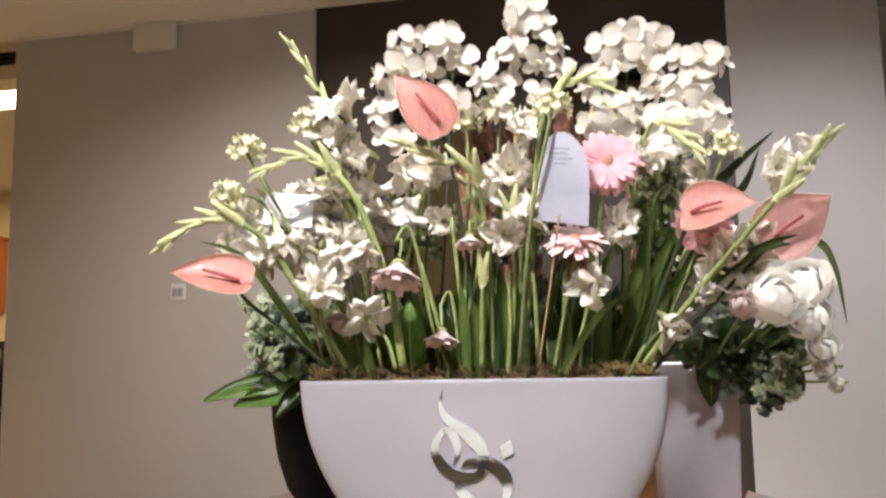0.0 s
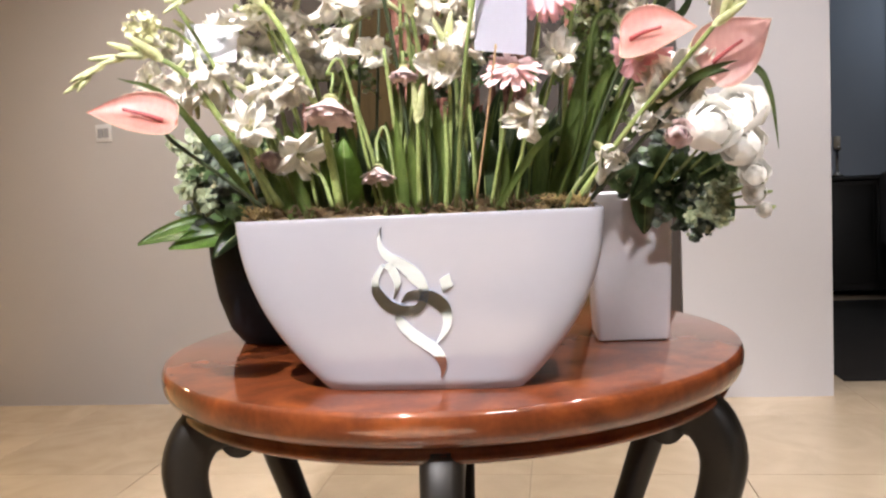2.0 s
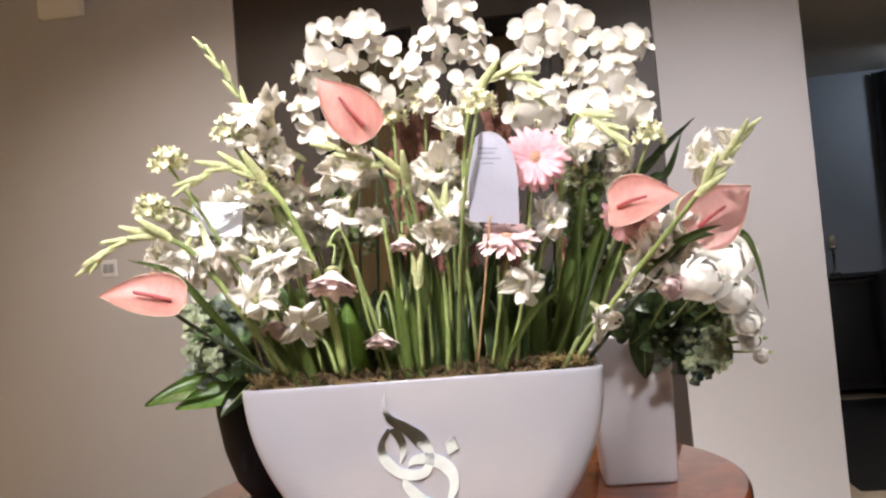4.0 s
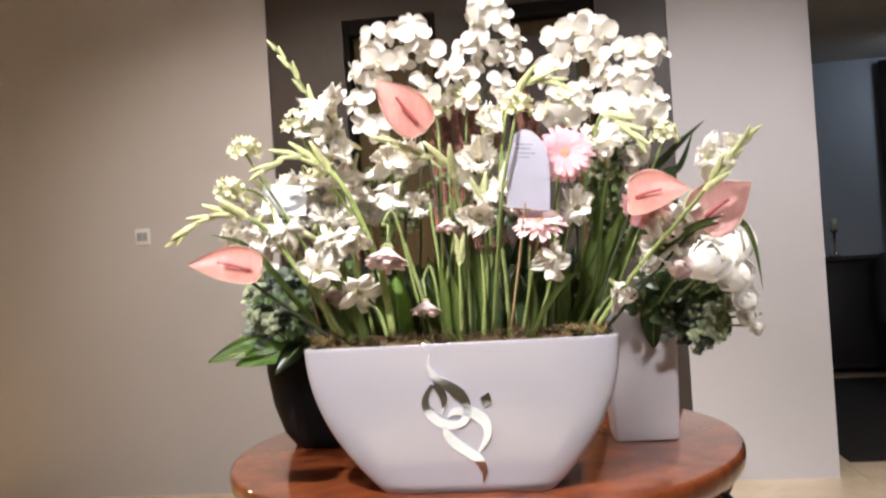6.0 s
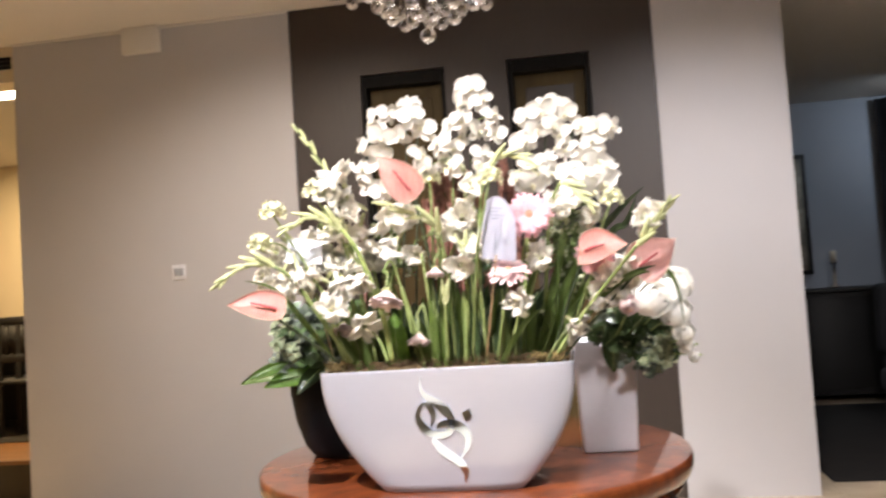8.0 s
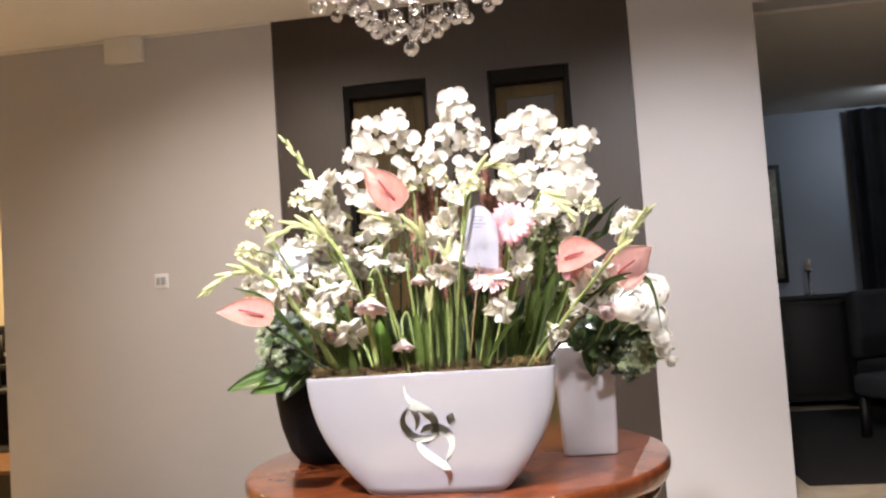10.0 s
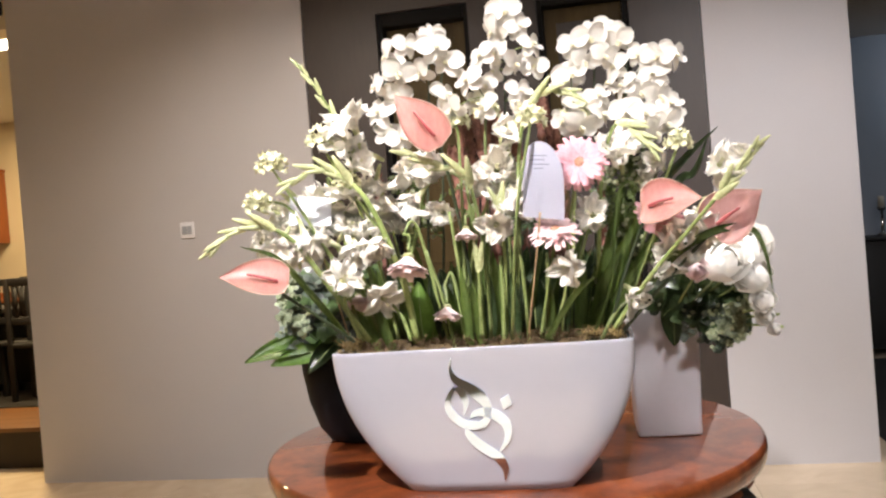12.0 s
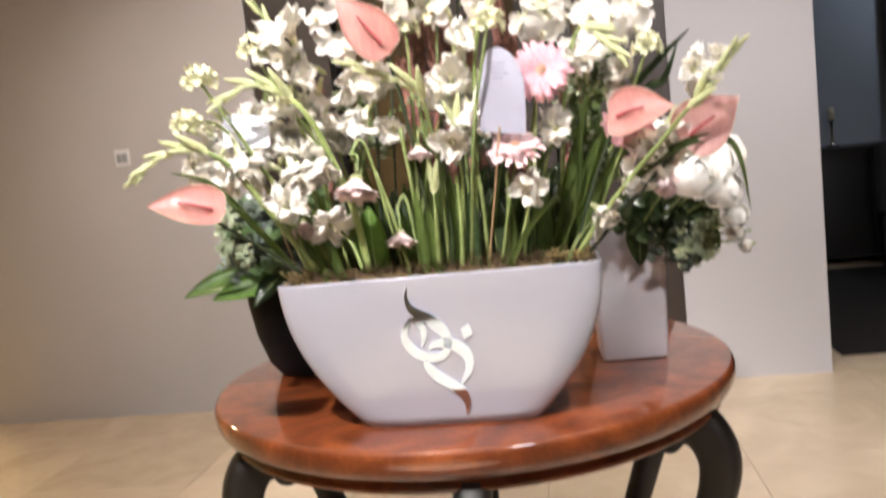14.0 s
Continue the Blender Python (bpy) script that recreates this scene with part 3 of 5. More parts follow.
for lower, upper in zip(loops, loops[1:]):
    for k in range(len(lower)):
        bm.faces.new((lower[k], lower[(k + 1) % len(lower)], upper[(k + 1) % len(lower)], upper[k]))
bm.faces.new(loops[0][::-1])
bm.faces.new(loops[-1])
part("body", bm, LACQUER, planter)


def front_face(x, z):
    h = (z - TOP) / PH
    return Vector((x, PY - planter_half(h)[1], z))


MARK_X, _, MARK_Z = (-0.152, 1.506, 0.937)


def mark_point(u, v):
    """A point of the mark's drawing, in hundredths of its width and down from its top, on the planter's face."""
    return MARK_X + (u - 300) * 0.000352, MARK_Z - (v - 500) * 0.000352


def mark_stroke(name, spine):
    """A swelling brush stroke: (across, down, breadth) along its spine."""
    line = smooth_line(spine, 7)
    bm = bmesh.new()
    rows = []
    for k, q in enumerate(line):
        ahead = line[min(k + 1, len(line) - 1)] - line[max(k - 1, 0)]
        across = Vector((-ahead.y, ahead.x, 0)).normalized() * max(q.z, 1.0) * 0.76
        row = []
        for s, lift in ((1, -0.001), (1, 0.0030), (-1, 0.0030), (-1, -0.001)):
            row.append(bm.verts.new(front_face(*mark_point(q.x + s * across.x, q.y + s * across.y)) + Vector((0, -lift, 0))))
        rows.append(row)
    for a, b in zip(rows, rows[1:]):
        for k in range(3):
            bm.faces.new((a[k], a[k + 1], b[k + 1], b[k]))
    flat(part(name, bm, CHROME, planter, "chrome stroke of the mark"))


mark_stroke("mark_stroke", [(203, 118, 2), (190, 190, 12), (218, 262, 30), (295, 315, 40), (362, 375, 52), (404, 440, 36), (404, 505, 30), (368, 556, 32), (300, 566, 38), (228, 543, 40), (176, 490, 40), (152, 430, 30), (166, 372, 20), (205, 315, 14)])
mark_stroke("mark_stroke", [(196, 322, 6), (240, 335, 30), (268, 395, 30), (264, 450, 16), (244, 502, 3)])
mark_stroke("mark_stroke", [(284, 520, 3), (325, 488, 28), (385, 482, 40), (450, 500, 48), (505, 548, 46), (523, 605, 34), (508, 672, 24), (455, 748, 4)])
mark_stroke("mark_stroke", [(256, 580, 6), (272, 622, 34), (322, 684, 44), (392, 738, 44), (452, 786, 42), (482, 850, 30), (481, 900, 14), (470, 940, 2)])
bm = bmesh.new()
sharp = [front_face(*mark_point(u, v)) for u, v in ((492, 402), (548, 372), (563, 436), (506, 468))]
lid = [bm.verts.new(p + Vector((0, -0.0035, 0))) for p in sharp]
foot = [bm.verts.new(p + Vector((0, 0.001, 0))) for p in sharp]
bm.faces.new(lid)
for k in range(4):
    bm.faces.new((lid[k], lid[(k + 1) % 4], foot[(k + 1) % 4], foot[k]))
flat(part("mark_diamond", bm, CHROME, planter, "chrome diamond of the mark"))

# ---- tall white vase and round black pot ----


def square_vase(at, w0, w1, h, turn):
    bm = bmesh.new()
    loops = []
    for k, (u, inset, z) in enumerate(((0, 0.004, 0), (0, 0, 0.006), (0.3, 0, 0.3 * h), (0.7, 0, 0.7 * h), (1, 0, h - 0.004), (1, 0.002, h), (1, 0.009, h), (0.9, 0.009, 0.86 * h))):
        w, r = (w0 + (w1 - w0) * u) / 2 - inset, 0.012
        loop = []
        for cx, cy, start in ((w - r, w - r, 0), (-w + r, w - r, 90), (-w + r, -w + r, 180), (w - r, -w + r, 270)):
            loop += [bm.verts.new((cx + r * math.cos(radians(start + 30 * j)), cy + r * math.sin(radians(start + 30 * j)), z)) for j in range(4)]
        loops.append(loop)
    for lower, upper in zip(loops, loops[1:]):
        for j in range(16):
            bm.faces.new((lower[j], lower[(j + 1) % 16], upper[(j + 1) % 16], upper[j]))
    bm.faces.new(loops[0][::-1])
    bm.faces.new(loops[-1])
    vase = thing("flower_vase", at, "tall square white vase tapering to its foot", "vase")
    part("body", bm, SATINWHITE, vase, m=pose(*at, 0, 0, turn))
    part("floral_foam", boxed(-w1 / 2 + 0.012, w1 / 2 - 0.012, -w1 / 2 + 0.012, w1 / 2 - 0.012, 0.862 * h, 0.95 * h, bevel=0.004), LEGWOOD, vase, "dark wet floral foam", m=pose(*at, 0, 0, turn))


square_vase((0.298, 2.045, TOP + 0.001), 0.168, 0.190, 0.345, 2)
pot = lathe(bmesh.new(), [(0.105, 0), (0.113, 0.004), (0.140, 0.04), (0.166, 0.12), (0.180, 0.21), (0.184, 0.29), (0.182, 0.31), (0.174, 0.312), (0.170, 0.27), (0.0005, 0.268)], sides=56)
black_pot = thing("black_pot", (-0.585, 2.11, TOP), "round matt black ceramic pot swelling to its rim", "plant pot")
part("body", pot, POTBLACK, black_pot, m=pose(-0.585, 2.11, TOP + 0.001))
part("potting_earth", lathe(bmesh.new(), [(0.168, 0.269), (0.165, 0.282), (0.09, 0.292), (0.0005, 0.288)], sides=32), LEGWOOD, black_pot, "dark potting earth", m=pose(-0.585, 2.11, TOP + 0.001))

# ---- chandelier over the table ----
CX, CY = -0.205, 2.08
chandelier = thing("chandelier", (CX, CY, CEIL), "crystal ball chandelier with steel rings over the table", "chandelier")
part("canopy", lathe(bmesh.new(), [(0.09, CEIL - 0.03), (0.10, CEIL - 0.02), (0.10, CEIL - 0.001), (0.0005, CEIL - 0.001)], (CX, CY), 32), METAL, chandelier)
part("rod", tube(bmesh.new(), [(CX, CY, CEIL - 0.03), (CX, CY, 2.45)], 0.008), METAL, chandelier)
ball = bmesh.new()
bmesh.ops.create_icosphere(ball, subdivisions=2, radius=0.024)
ball_mesh = mesh_of("crystal", ball, smooth=False)
big = bmesh.new()
bmesh.ops.create_icosphere(big, subdivisions=3, radius=0.027)
big_mesh = mesh_of("crystal", big, smooth=False)
bead = bmesh.new()
bmesh.ops.create_icosphere(bead, subdivisions=1, radius=0.007)
bead_mesh = mesh_of("beads", bead, smooth=False)
for r, z, count, hang in ((0.055, 2.34, 5, 0.13), (0.12, 2.38, 9, 0.14), (0.185, 2.43, 13, 0.14), (0.25, 2.48, 17, 0.135), (0.33, 2.53, 22, 0.185)):
    torus = [(CX + r * math.cos(2 * math.pi * k / 36), CY + r * math.sin(2 * math.pi * k / 36), z) for k in range(37)]
    part("ring", tube(bmesh.new(), torus, 0.006, steps=1, sides=6), METAL, chandelier)
    for k in range(4):
        a = math.pi / 2 * k + r * 9
        part("arm", tube(bmesh.new(), [(CX, CY, z + 0.06), (CX + r * math.cos(a) * 0.6, CY + r * math.sin(a) * 0.6, z + 0.05), (CX + r * math.cos(a), CY + r * math.sin(a), z)], 0.004, sides=5, steps=4), METAL, chandelier)
    for k in range(count):
        a = 2 * math.pi * (k + 0.5 * random.random()) / count
        drop = hang + random.uniform(-0.02, 0.015)
        x, y = CX + r * math.cos(a), CY + r * math.sin(a)
        jewel = part("crystal", ball_mesh, CRYSTAL, chandelier, m=pose(x, y, z - drop, 0, 0, 57 * k))
        part("beads", bead_mesh, CRYSTAL, chandelier, m=pose(x, y, z - drop + 0.032))
        part("wire", tube(bmesh.new(), [(x, y, z - drop + 0.02), (x, y, z)], 0.0012, sides=4, steps=1), METAL, chandelier)
part("crystal", big_mesh, CRYSTAL, chandelier, m=pose(CX, CY, 2.157))
part("wire", tube(bmesh.new(), [(CX, CY, 2.18), (CX, CY, 2.45)], 0.0015, sides=4, steps=1), METAL, chandelier)
part("beads", bead_mesh, CRYSTAL, chandelier, m=pose(CX, CY, 2.195))
for k in range(6):
    a = math.pi / 3 * k
    part("bulb", lathe(bmesh.new(), [(0.006, 2.54), (0.014, 2.555), (0.016, 2.575), (0.008, 2.60)], (CX + 0.15 * math.cos(a), CY + 0.15 * math.sin(a)), 12), BULBGLOW, chandelier, "glowing warm bulb")

# ---- flower materials ----
PETAL = surface("white_petal", (0.92, 0.88, 0.785), 0.55, var=0.04, scale=30, fine=220, bump=0.08, spread=0.05, translucent=0.22)
ORCHID = surface("white_orchid_petal", (0.74, 0.70, 0.63), 0.5, var=0.06, scale=35, fine=260, bump=0.10, spread=0.05, translucent=0.24)
LIP = surface("cream_orchid_lip", (0.72, 0.62, 0.38), 0.5, var=0.25, scale=90, fine=250, bump=0.1, second=(0.84, 0.80, 0.66))
BUDGREEN = surface("pale_green_bud", (0.38, 0.42, 0.17), 0.5, var=0.22, scale=40, fine=150, bump=0.08, second=(0.60, 0.61, 0.34), spread=0.12, translucent=0.1)
CREAMBUD = surface("cream_green_floret", (0.62, 0.62, 0.34), 0.55, var=0.2, scale=60, fine=200, bump=0.1, second=(0.80, 0.78, 0.55), spread=0.1, translucent=0.15)
STEMGREEN = surface("fresh_green_stem", (0.15, 0.21, 0.05), 0.45, var=0.25, scale=18, fine=140, bump=0.06, second=(0.27, 0.32, 0.12), spread=0.38)
DARKSTEM = surface("dark_orchid_stem", (0.035, 0.05, 0.022), 0.5, var=0.3, scale=25, bump=0.06, spread=0.2)
BLADE = surface("green_sword_leaf", (0.095, 0.155, 0.035), 0.42, var=0.3, scale=14, fine=120, bump=0.08, second=(0.17, 0.23, 0.065), stretch=(2, 2, 0.4), spread=0.3, translucent=0.3)
BROADLEAF = surface("glossy_dark_leaf", (0.036, 0.064, 0.024), 0.3, var=0.35, scale=20, fine=110, bump=0.08, second=(0.07, 0.11, 0.042), spread=0.35, translucent=0.15, coat=0.15)
BRIGHTLEAF = surface("bright_broad_leaf", (0.10, 0.20, 0.025), 0.35, var=0.25, scale=16, fine=110, bump=0.08, second=(0.16, 0.28, 0.05), spread=0.2, translucent=0.15)
EUCALYPT = surface("grey_green_eucalyptus", (0.042, 0.058, 0.042), 0.5, var=0.3, scale=40, fine=160, bump=0.08, second=(0.11, 0.135, 0.10), spread=0.4, island=True, translucent=0.08)
PALEGREEN = surface("pale_round_eucalyptus", (0.20, 0.24, 0.14), 0.5, var=0.25, scale=40, fine=160, bump=0.08, second=(0.36, 0.40, 0.26), spread=0.3, island=True, translucent=0.15)
PALELEAF = surface("pale_cream_leaf", (0.52, 0.55, 0.36), 0.5, var=0.2, scale=40, bump=0.08, spread=0.15, island=True, translucent=0.15)
SPATHE = surface("salmon_pink_spathe", (0.68, 0.30, 0.255), 0.42, var=0.05, scale=9, fine=60, bump=0.03, second=(0.78, 0.44, 0.37), stretch=(2, 2, 0.7), coat=0.08, translucent=0.15)
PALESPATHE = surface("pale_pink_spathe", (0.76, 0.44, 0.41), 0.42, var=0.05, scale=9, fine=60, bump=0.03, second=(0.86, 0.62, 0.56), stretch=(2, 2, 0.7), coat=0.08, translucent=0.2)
SPATHE_RIM = surface("cream_spathe_rim", (0.80, 0.62, 0.48), 0.35, var=0.1, scale=30, bump=0.04)
SPADIX = surface("deep_rose_spadix", (0.42, 0.09, 0.09), 0.5, var=0.2, scale=120, fine=400, bump=0.3)
PINK = surface("pink_gerbera_petal", (0.76, 0.37, 0.42), 0.55, var=0.14, scale=40, fine=180, bump=0.1, second=(0.86, 0.54, 0.57), spread=0.05, translucent=0.2)
PALEPINK = surface("pale_pink_petal", (0.82, 0.60, 0.59), 0.55, var=0.12, scale=40, fine=180, bump=0.1, second=(0.90, 0.80, 0.77), spread=0.06, translucent=0.15)
BLUSH = surface("blush_pink_petal", (0.80, 0.48, 0.49), 0.55, var=0.12, scale=40, fine=180, bump=0.1, second=(0.90, 0.72, 0.70), spread=0.05, translucent=0.2)
GERBERA_EYE = surface("yellow_pink_flower_eye", (0.62, 0.36, 0.24), 0.7, var=0.3, scale=160, fine=400, bump=0.5)
ROSE = surface("ivory_rose_petal", (0.92, 0.90, 0.85), 0.6, var=0.04, scale=25, fine=180, bump=0.03, spread=0.04, translucent=0.15)
AMARANTH = surface("rust_red_plume", (0.15, 0.055, 0.040), 0.8, var=0.45, scale=70, fine=260, bump=0.6, second=(0.27, 0.12, 0.085), spread=0.2)
MOSS = surface("brown_sphagnum", (0.070, 0.040, 0.018), 0.95, var=0.5, scale=22, fine=150, bump=0.8, second=(0.13, 0.085, 0.035))
DRYMOSS = surface("golden_dry_moss", (0.17, 0.115, 0.045), 0.95, var=0.35, scale=40, fine=180, bump=0.8, second=(0.34, 0.25, 0.10), spread=0.2)
CARD = surface("lilac_white_card", (0.66, 0.66, 0.76), 0.6, var=0.03, scale=8, fine=120, bump=0.03)
INK = surface("grey_blue_ink", (0.24, 0.26, 0.36), 0.6, var=0.1, bump=0.0)
STICK = surface("bamboo_stick", (0.42, 0.28, 0.15), 0.6, var=0.2, scale=50, bump=0.1)
PAPER = surface("white_envelope_paper", (0.74, 0.75, 0.80), 0.7, var=0.03, fine=200, bump=0.05)

# ---- flower forms ----


def sheet(bm, m, length, half, shape, bend=0.0, cup=0.0, ruffle=0.0, waves=3.0, nu=6, nv=4, fray=0.0, seed=0.0):
    """A petal or leaf from the origin of m along its z; its face looks along -y; bend curls it back, cup turns up its sides; fray tears its edge."""
    grid = []
    for i in range(nu + 1):
        u = i / nu
        a = bend * u
        z, y = (length * math.sin(a) / bend, length * (1 - math.cos(a)) / bend) if abs(bend) > 1e-4 else (length * u, 0.0)
        w = half * shape(u)
        row = []
        for j in range(nv + 1):
            v = 2 * j / nv - 1
            lift = -cup * v * v * w + ruffle * u * math.sin(waves * math.pi * v + 2.1 * u) * abs(v)
            torn = 1 + fray * u ** 3 * math.sin(9.7 * j + 5.1 * seed) if fray else 1.0
            jag = 1 + 0.6 * fray * math.sin(4.3 * i + 3.7 * seed) * abs(v) if fray else 1.0
            p = Vector((v * w * jag, y * torn + lift * math.cos(a), z * torn - lift * math.sin(a)))
            row.append(bm.verts.new(m @ p))
        grid.append(row)
    for a, b in zip(grid, grid[1:]):
        for j in range(nv):
            bm.faces.new((a[j], a[j + 1], b[j + 1], b[j]))
    return bm


def round_petal(u):
    return max(0.12, math.sin(math.pi * min(0.97, 0.06 + 0.9 * u)) ** 0.6)


def pointed(u):
    return max(0.02, math.sin(math.pi * min(0.995, 0.04 + 0.95 * u ** 0.8)) ** 0.85)


def heart(u):
    return max(0.004, math.sin(math.pi * min(0.999, max(u, 0.0) ** 0.60)) ** (0.50 + 0.55 * u))


def turned(a=0.0, tilt=0.0, at=(0, 0, 0)):
    """About the flower's axis by a, then leaning forward by tilt, in degrees."""
    return Matrix.Translation(at) @ Matrix.Rotation(radians(a), 4, "Y") @ Matrix.Rotation(radians(tilt), 4, "X")


def aimed(at, yaw=0.0, pitch=0.0, roll=0.0, size=1.0):
    """Where a bloom sits and looks: pitch up, yaw to its left."""
    return Matrix.Translation(at) @ Matrix.Rotation(radians(yaw), 4, "Z") @ Matrix.Rotation(radians(-pitch), 4, "X") @ Matrix.Rotation(radians(roll), 4, "Y") @ Matrix.Diagonal((size, size, size, 1))


def spanning(base, tip, normal, roll=0.0):
    """z runs from base to tip; -y looks along normal."""
    z = (Vector(tip) - Vector(base)).normalized()
    y = -Vector(normal)
    y = (y - z * y.dot(z)).normalized()
    x = y.cross(z)
    return Matrix.Translation(base) @ Matrix((x, y, z)).transposed().to_4x4() @ Matrix.Rotation(radians(roll), 4, "Z")


def orchid_forms(count=4):
    rng = random.Random(5)
    blooms = []
    for _ in range(count):
        petals = []
        for a, length, half, lean in ((0, 0.048, 0.018, -8), (128, 0.046, 0.018, -4), (-128, 0.046, 0.018, -4)):
            petals.append(mesh_of("petal", sheet(bmesh.new(), turned(a + rng.uniform(-5, 5), lean), length, half, round_petal, bend=rng.uniform(0.3, 0.8), cup=0.16, nu=6, nv=4)))
        for a in (70, -70):
            petals.append(mesh_of("petal", sheet(bmesh.new(), turned(a + rng.uniform(-6, 6), 6, (0, -0.003, 0.004)), 0.051, 0.028, round_petal, bend=rng.uniform(0.2, 0.8), cup=rng.uniform(0.05, 0.3), ruffle=0.0050, nu=6, nv=8)))
        lip = bmesh.new()
        sheet(lip, turned(180, 40, (0, -0.004, 0)), 0.024, 0.010, pointed, bend=-0.8, cup=0.5, nu=5, nv=4)
        for a in (115, -115):
            sheet(lip, turned(a, 55, (0, -0.004, 0.001)), 0.016, 0.007, round_petal, bend=-0.6, cup=0.3, nu=4, nv=2)
        bmesh.ops.create_uvsphere(lip, u_segments=8, v_segments=6, radius=0.0045, matrix=Matrix.Translation((0, -0.009, 0.003)))
        blooms.append((mesh_of("bloom", lip), petals))
    return blooms


def wavy(u):
    return max(0.12, math.sin(math.pi * min(0.93, 0.05 + 0.88 * u ** 1.2)) ** 0.7)


def floret_forms(count=8):
    """Ruffled trumpet of torn-edged petals, opening along -y."""
    rng = random.Random(9)
    out = []
    for n in range(count):
        petals = []
        openness = rng.uniform(-10, 14)
        for k in range(7):
            inner = k % 2
            petals.append(mesh_of("petal", sheet(bmesh.new(), turned(360 / 7 * k + rng.uniform(-14, 14), 72 - 10 * inner - openness + rng.uniform(-10, 10), (0, 0.016, 0)), 0.062 + rng.uniform(-0.014, 0.012), 0.0195 + 0.005 * inner, wavy,
                                bend=rng.uniform(0.4, 1.9), cup=rng.uniform(0.1, 0.6), ruffle=0.012, waves=rng.uniform(2.2, 4.6), nu=9, nv=12, fray=rng.uniform(0.10, 0.20), seed=n + 0.37 * k)))
        throat = bmesh.new()
        tube(throat, [(0, 0.03, -0.004), (0, 0.016, 0), (0, 0.004, 0)], 0.004, 0.0085, sides=8, steps=3)
        for k in range(3):
            tube(throat, [(0, 0.006, 0), (0.002 * (k - 1), -0.014, 0.003), (0.004 * (k - 1), -0.024, 0.006)], 0.0012, 0.0016, sides=5, steps=3)
        out.append((mesh_of("floret", throat), petals))
    return out


def pod_form():
    bm = bmesh.new()
    rings = []
    for k in range(8):
        u = k / 7
        r = 0.0075 * math.sin(math.pi * (0.12 + 0.80 * u)) ** 0.8 * (1 - 0.35 * u) + 0.0006
        rings.append([bm.verts.new((r * math.cos(a), 0.8 * r * math.sin(a), 0.058 * u)) for a in (2 * math.pi * j / 8 for j in range(8))])
    for lower, upper in zip(rings, rings[1:]):
        for j in range(8):
            bm.faces.new((lower[j], lower[(j + 1) % 8], upper[(j + 1) % 8], upper[j]))
    bm.faces.new(rings[0][::-1])
    bm.faces.new(rings[-1])
    sheet(bm, Matrix.Translation((0, -0.005, -0.004)), 0.046, 0.0085, pointed, bend=0.25, cup=-0.5, nu=5, nv=2)
    return mesh_of("bud", bm)


def gerbera_form(petals, rows, r0, r1, droop, width=0.0062, step=16):
    bm = bmesh.new()
    rng = random.Random(petals)
    for row in range(rows):
        for k in range(petals):
            a = 360 * (k + 0.5 * row) / petals + rng.uniform(-4, 4)
            sheet(bm, turned(a, droop + step * row + rng.uniform(-7, 7), (0, -0.0015 * row, 0)), (r1 - 0.18 * r1 * row) * rng.uniform(0.9, 1.05), width, lambda u: 0.6 + 0.4 * math.sin(math.pi * (0.1 + 0.75 * u)) if u < 0.95 else 0.5, bend=rng.uniform(0.1, 0.5), cup=0.3, nu=4, nv=2)
    eye = bmesh.new()
    bmesh.ops.create_uvsphere(eye, u_segments=16, v_segments=8, radius=r0, matrix=Matrix.Translation((0, -0.003, 0)) @ Matrix.Diagonal((1, 0.45, 1, 1)))
    for k in range(40):
        a, r = 2.4 * k, r0 * 1.15 * math.sqrt(k / 40)
        bmesh.ops.create_icosphere(eye, subdivisions=1, radius=0.0014, matrix=Matrix.Translation((r * math.cos(a), -0.004 - r0 * 0.4 * (1 - k / 40), r * math.sin(a))))
    return mesh_of("petals", bm), mesh_of("flower_eye", eye)


BLOOMS, FLORETS, POD = orchid_forms(), floret_forms(), pod_form()
GERBERA, DROOPER = gerbera_form(30, 2, 0.010, 0.060, -4), gerbera_form(26, 3, 0.009, 0.047, 52, 0.0078, 8)
for data, material in [(p, ORCHID) for b in BLOOMS for p in b[1]] + [(b[0], LIP) for b in BLOOMS] + [(p, PETAL) for b in FLORETS for p in b[1]] + [(b[0], CREAMBUD) for b in FLORETS] + [(POD, BUDGREEN), (GERBERA[1], GERBERA_EYE), (DROOPER[1], BUDGREEN)]:
    data.materials.append(material)
draw = random.Random(21)


def orchid_spray(path, blooms, label="arching spray of white moth orchids on a dark stem", size=1.0):
    spray = thing("orchid_spray", path[0], label, "orchid", "white orchid sprays")
    path = [(x, y + 0.022, z) for x, y, z in path]
    part("stem", tube(bmesh.new(), path, 0.0035, 0.0018, sides=6), DARKSTEM, spray)
    line = smooth_line(path, 8)
    for k, at in enumerate(blooms):
        at = Vector(at) + Vector((0, draw.uniform(-0.02, 0.02), 0))
        form = BLOOMS[k % len(BLOOMS)]
        near = min(line, key=lambda q: (q - at).length)
        side = (1 if at.x > near.x else -1) * draw.uniform(4, 64)
        m = aimed(at, side, draw.uniform(-28, 26), draw.uniform(-22, 22), 0.87 * size * draw.uniform(0.82, 1.10))
        bloom = part("bloom", form[0], None, spray, m=m)
        for petal in form[1]:
            part("petal", petal, None, bloom, m=m)
        if (near - at).length < 0.16:
            part("flower_stalk", tube(bmesh.new(), [near, (near + at) / 2 + Vector((0, 0.01, 0.008)), at + Vector((0, 0.004, 0))], 0.0014, sides=5, steps=3), STEMGREEN, spray)
    return spray


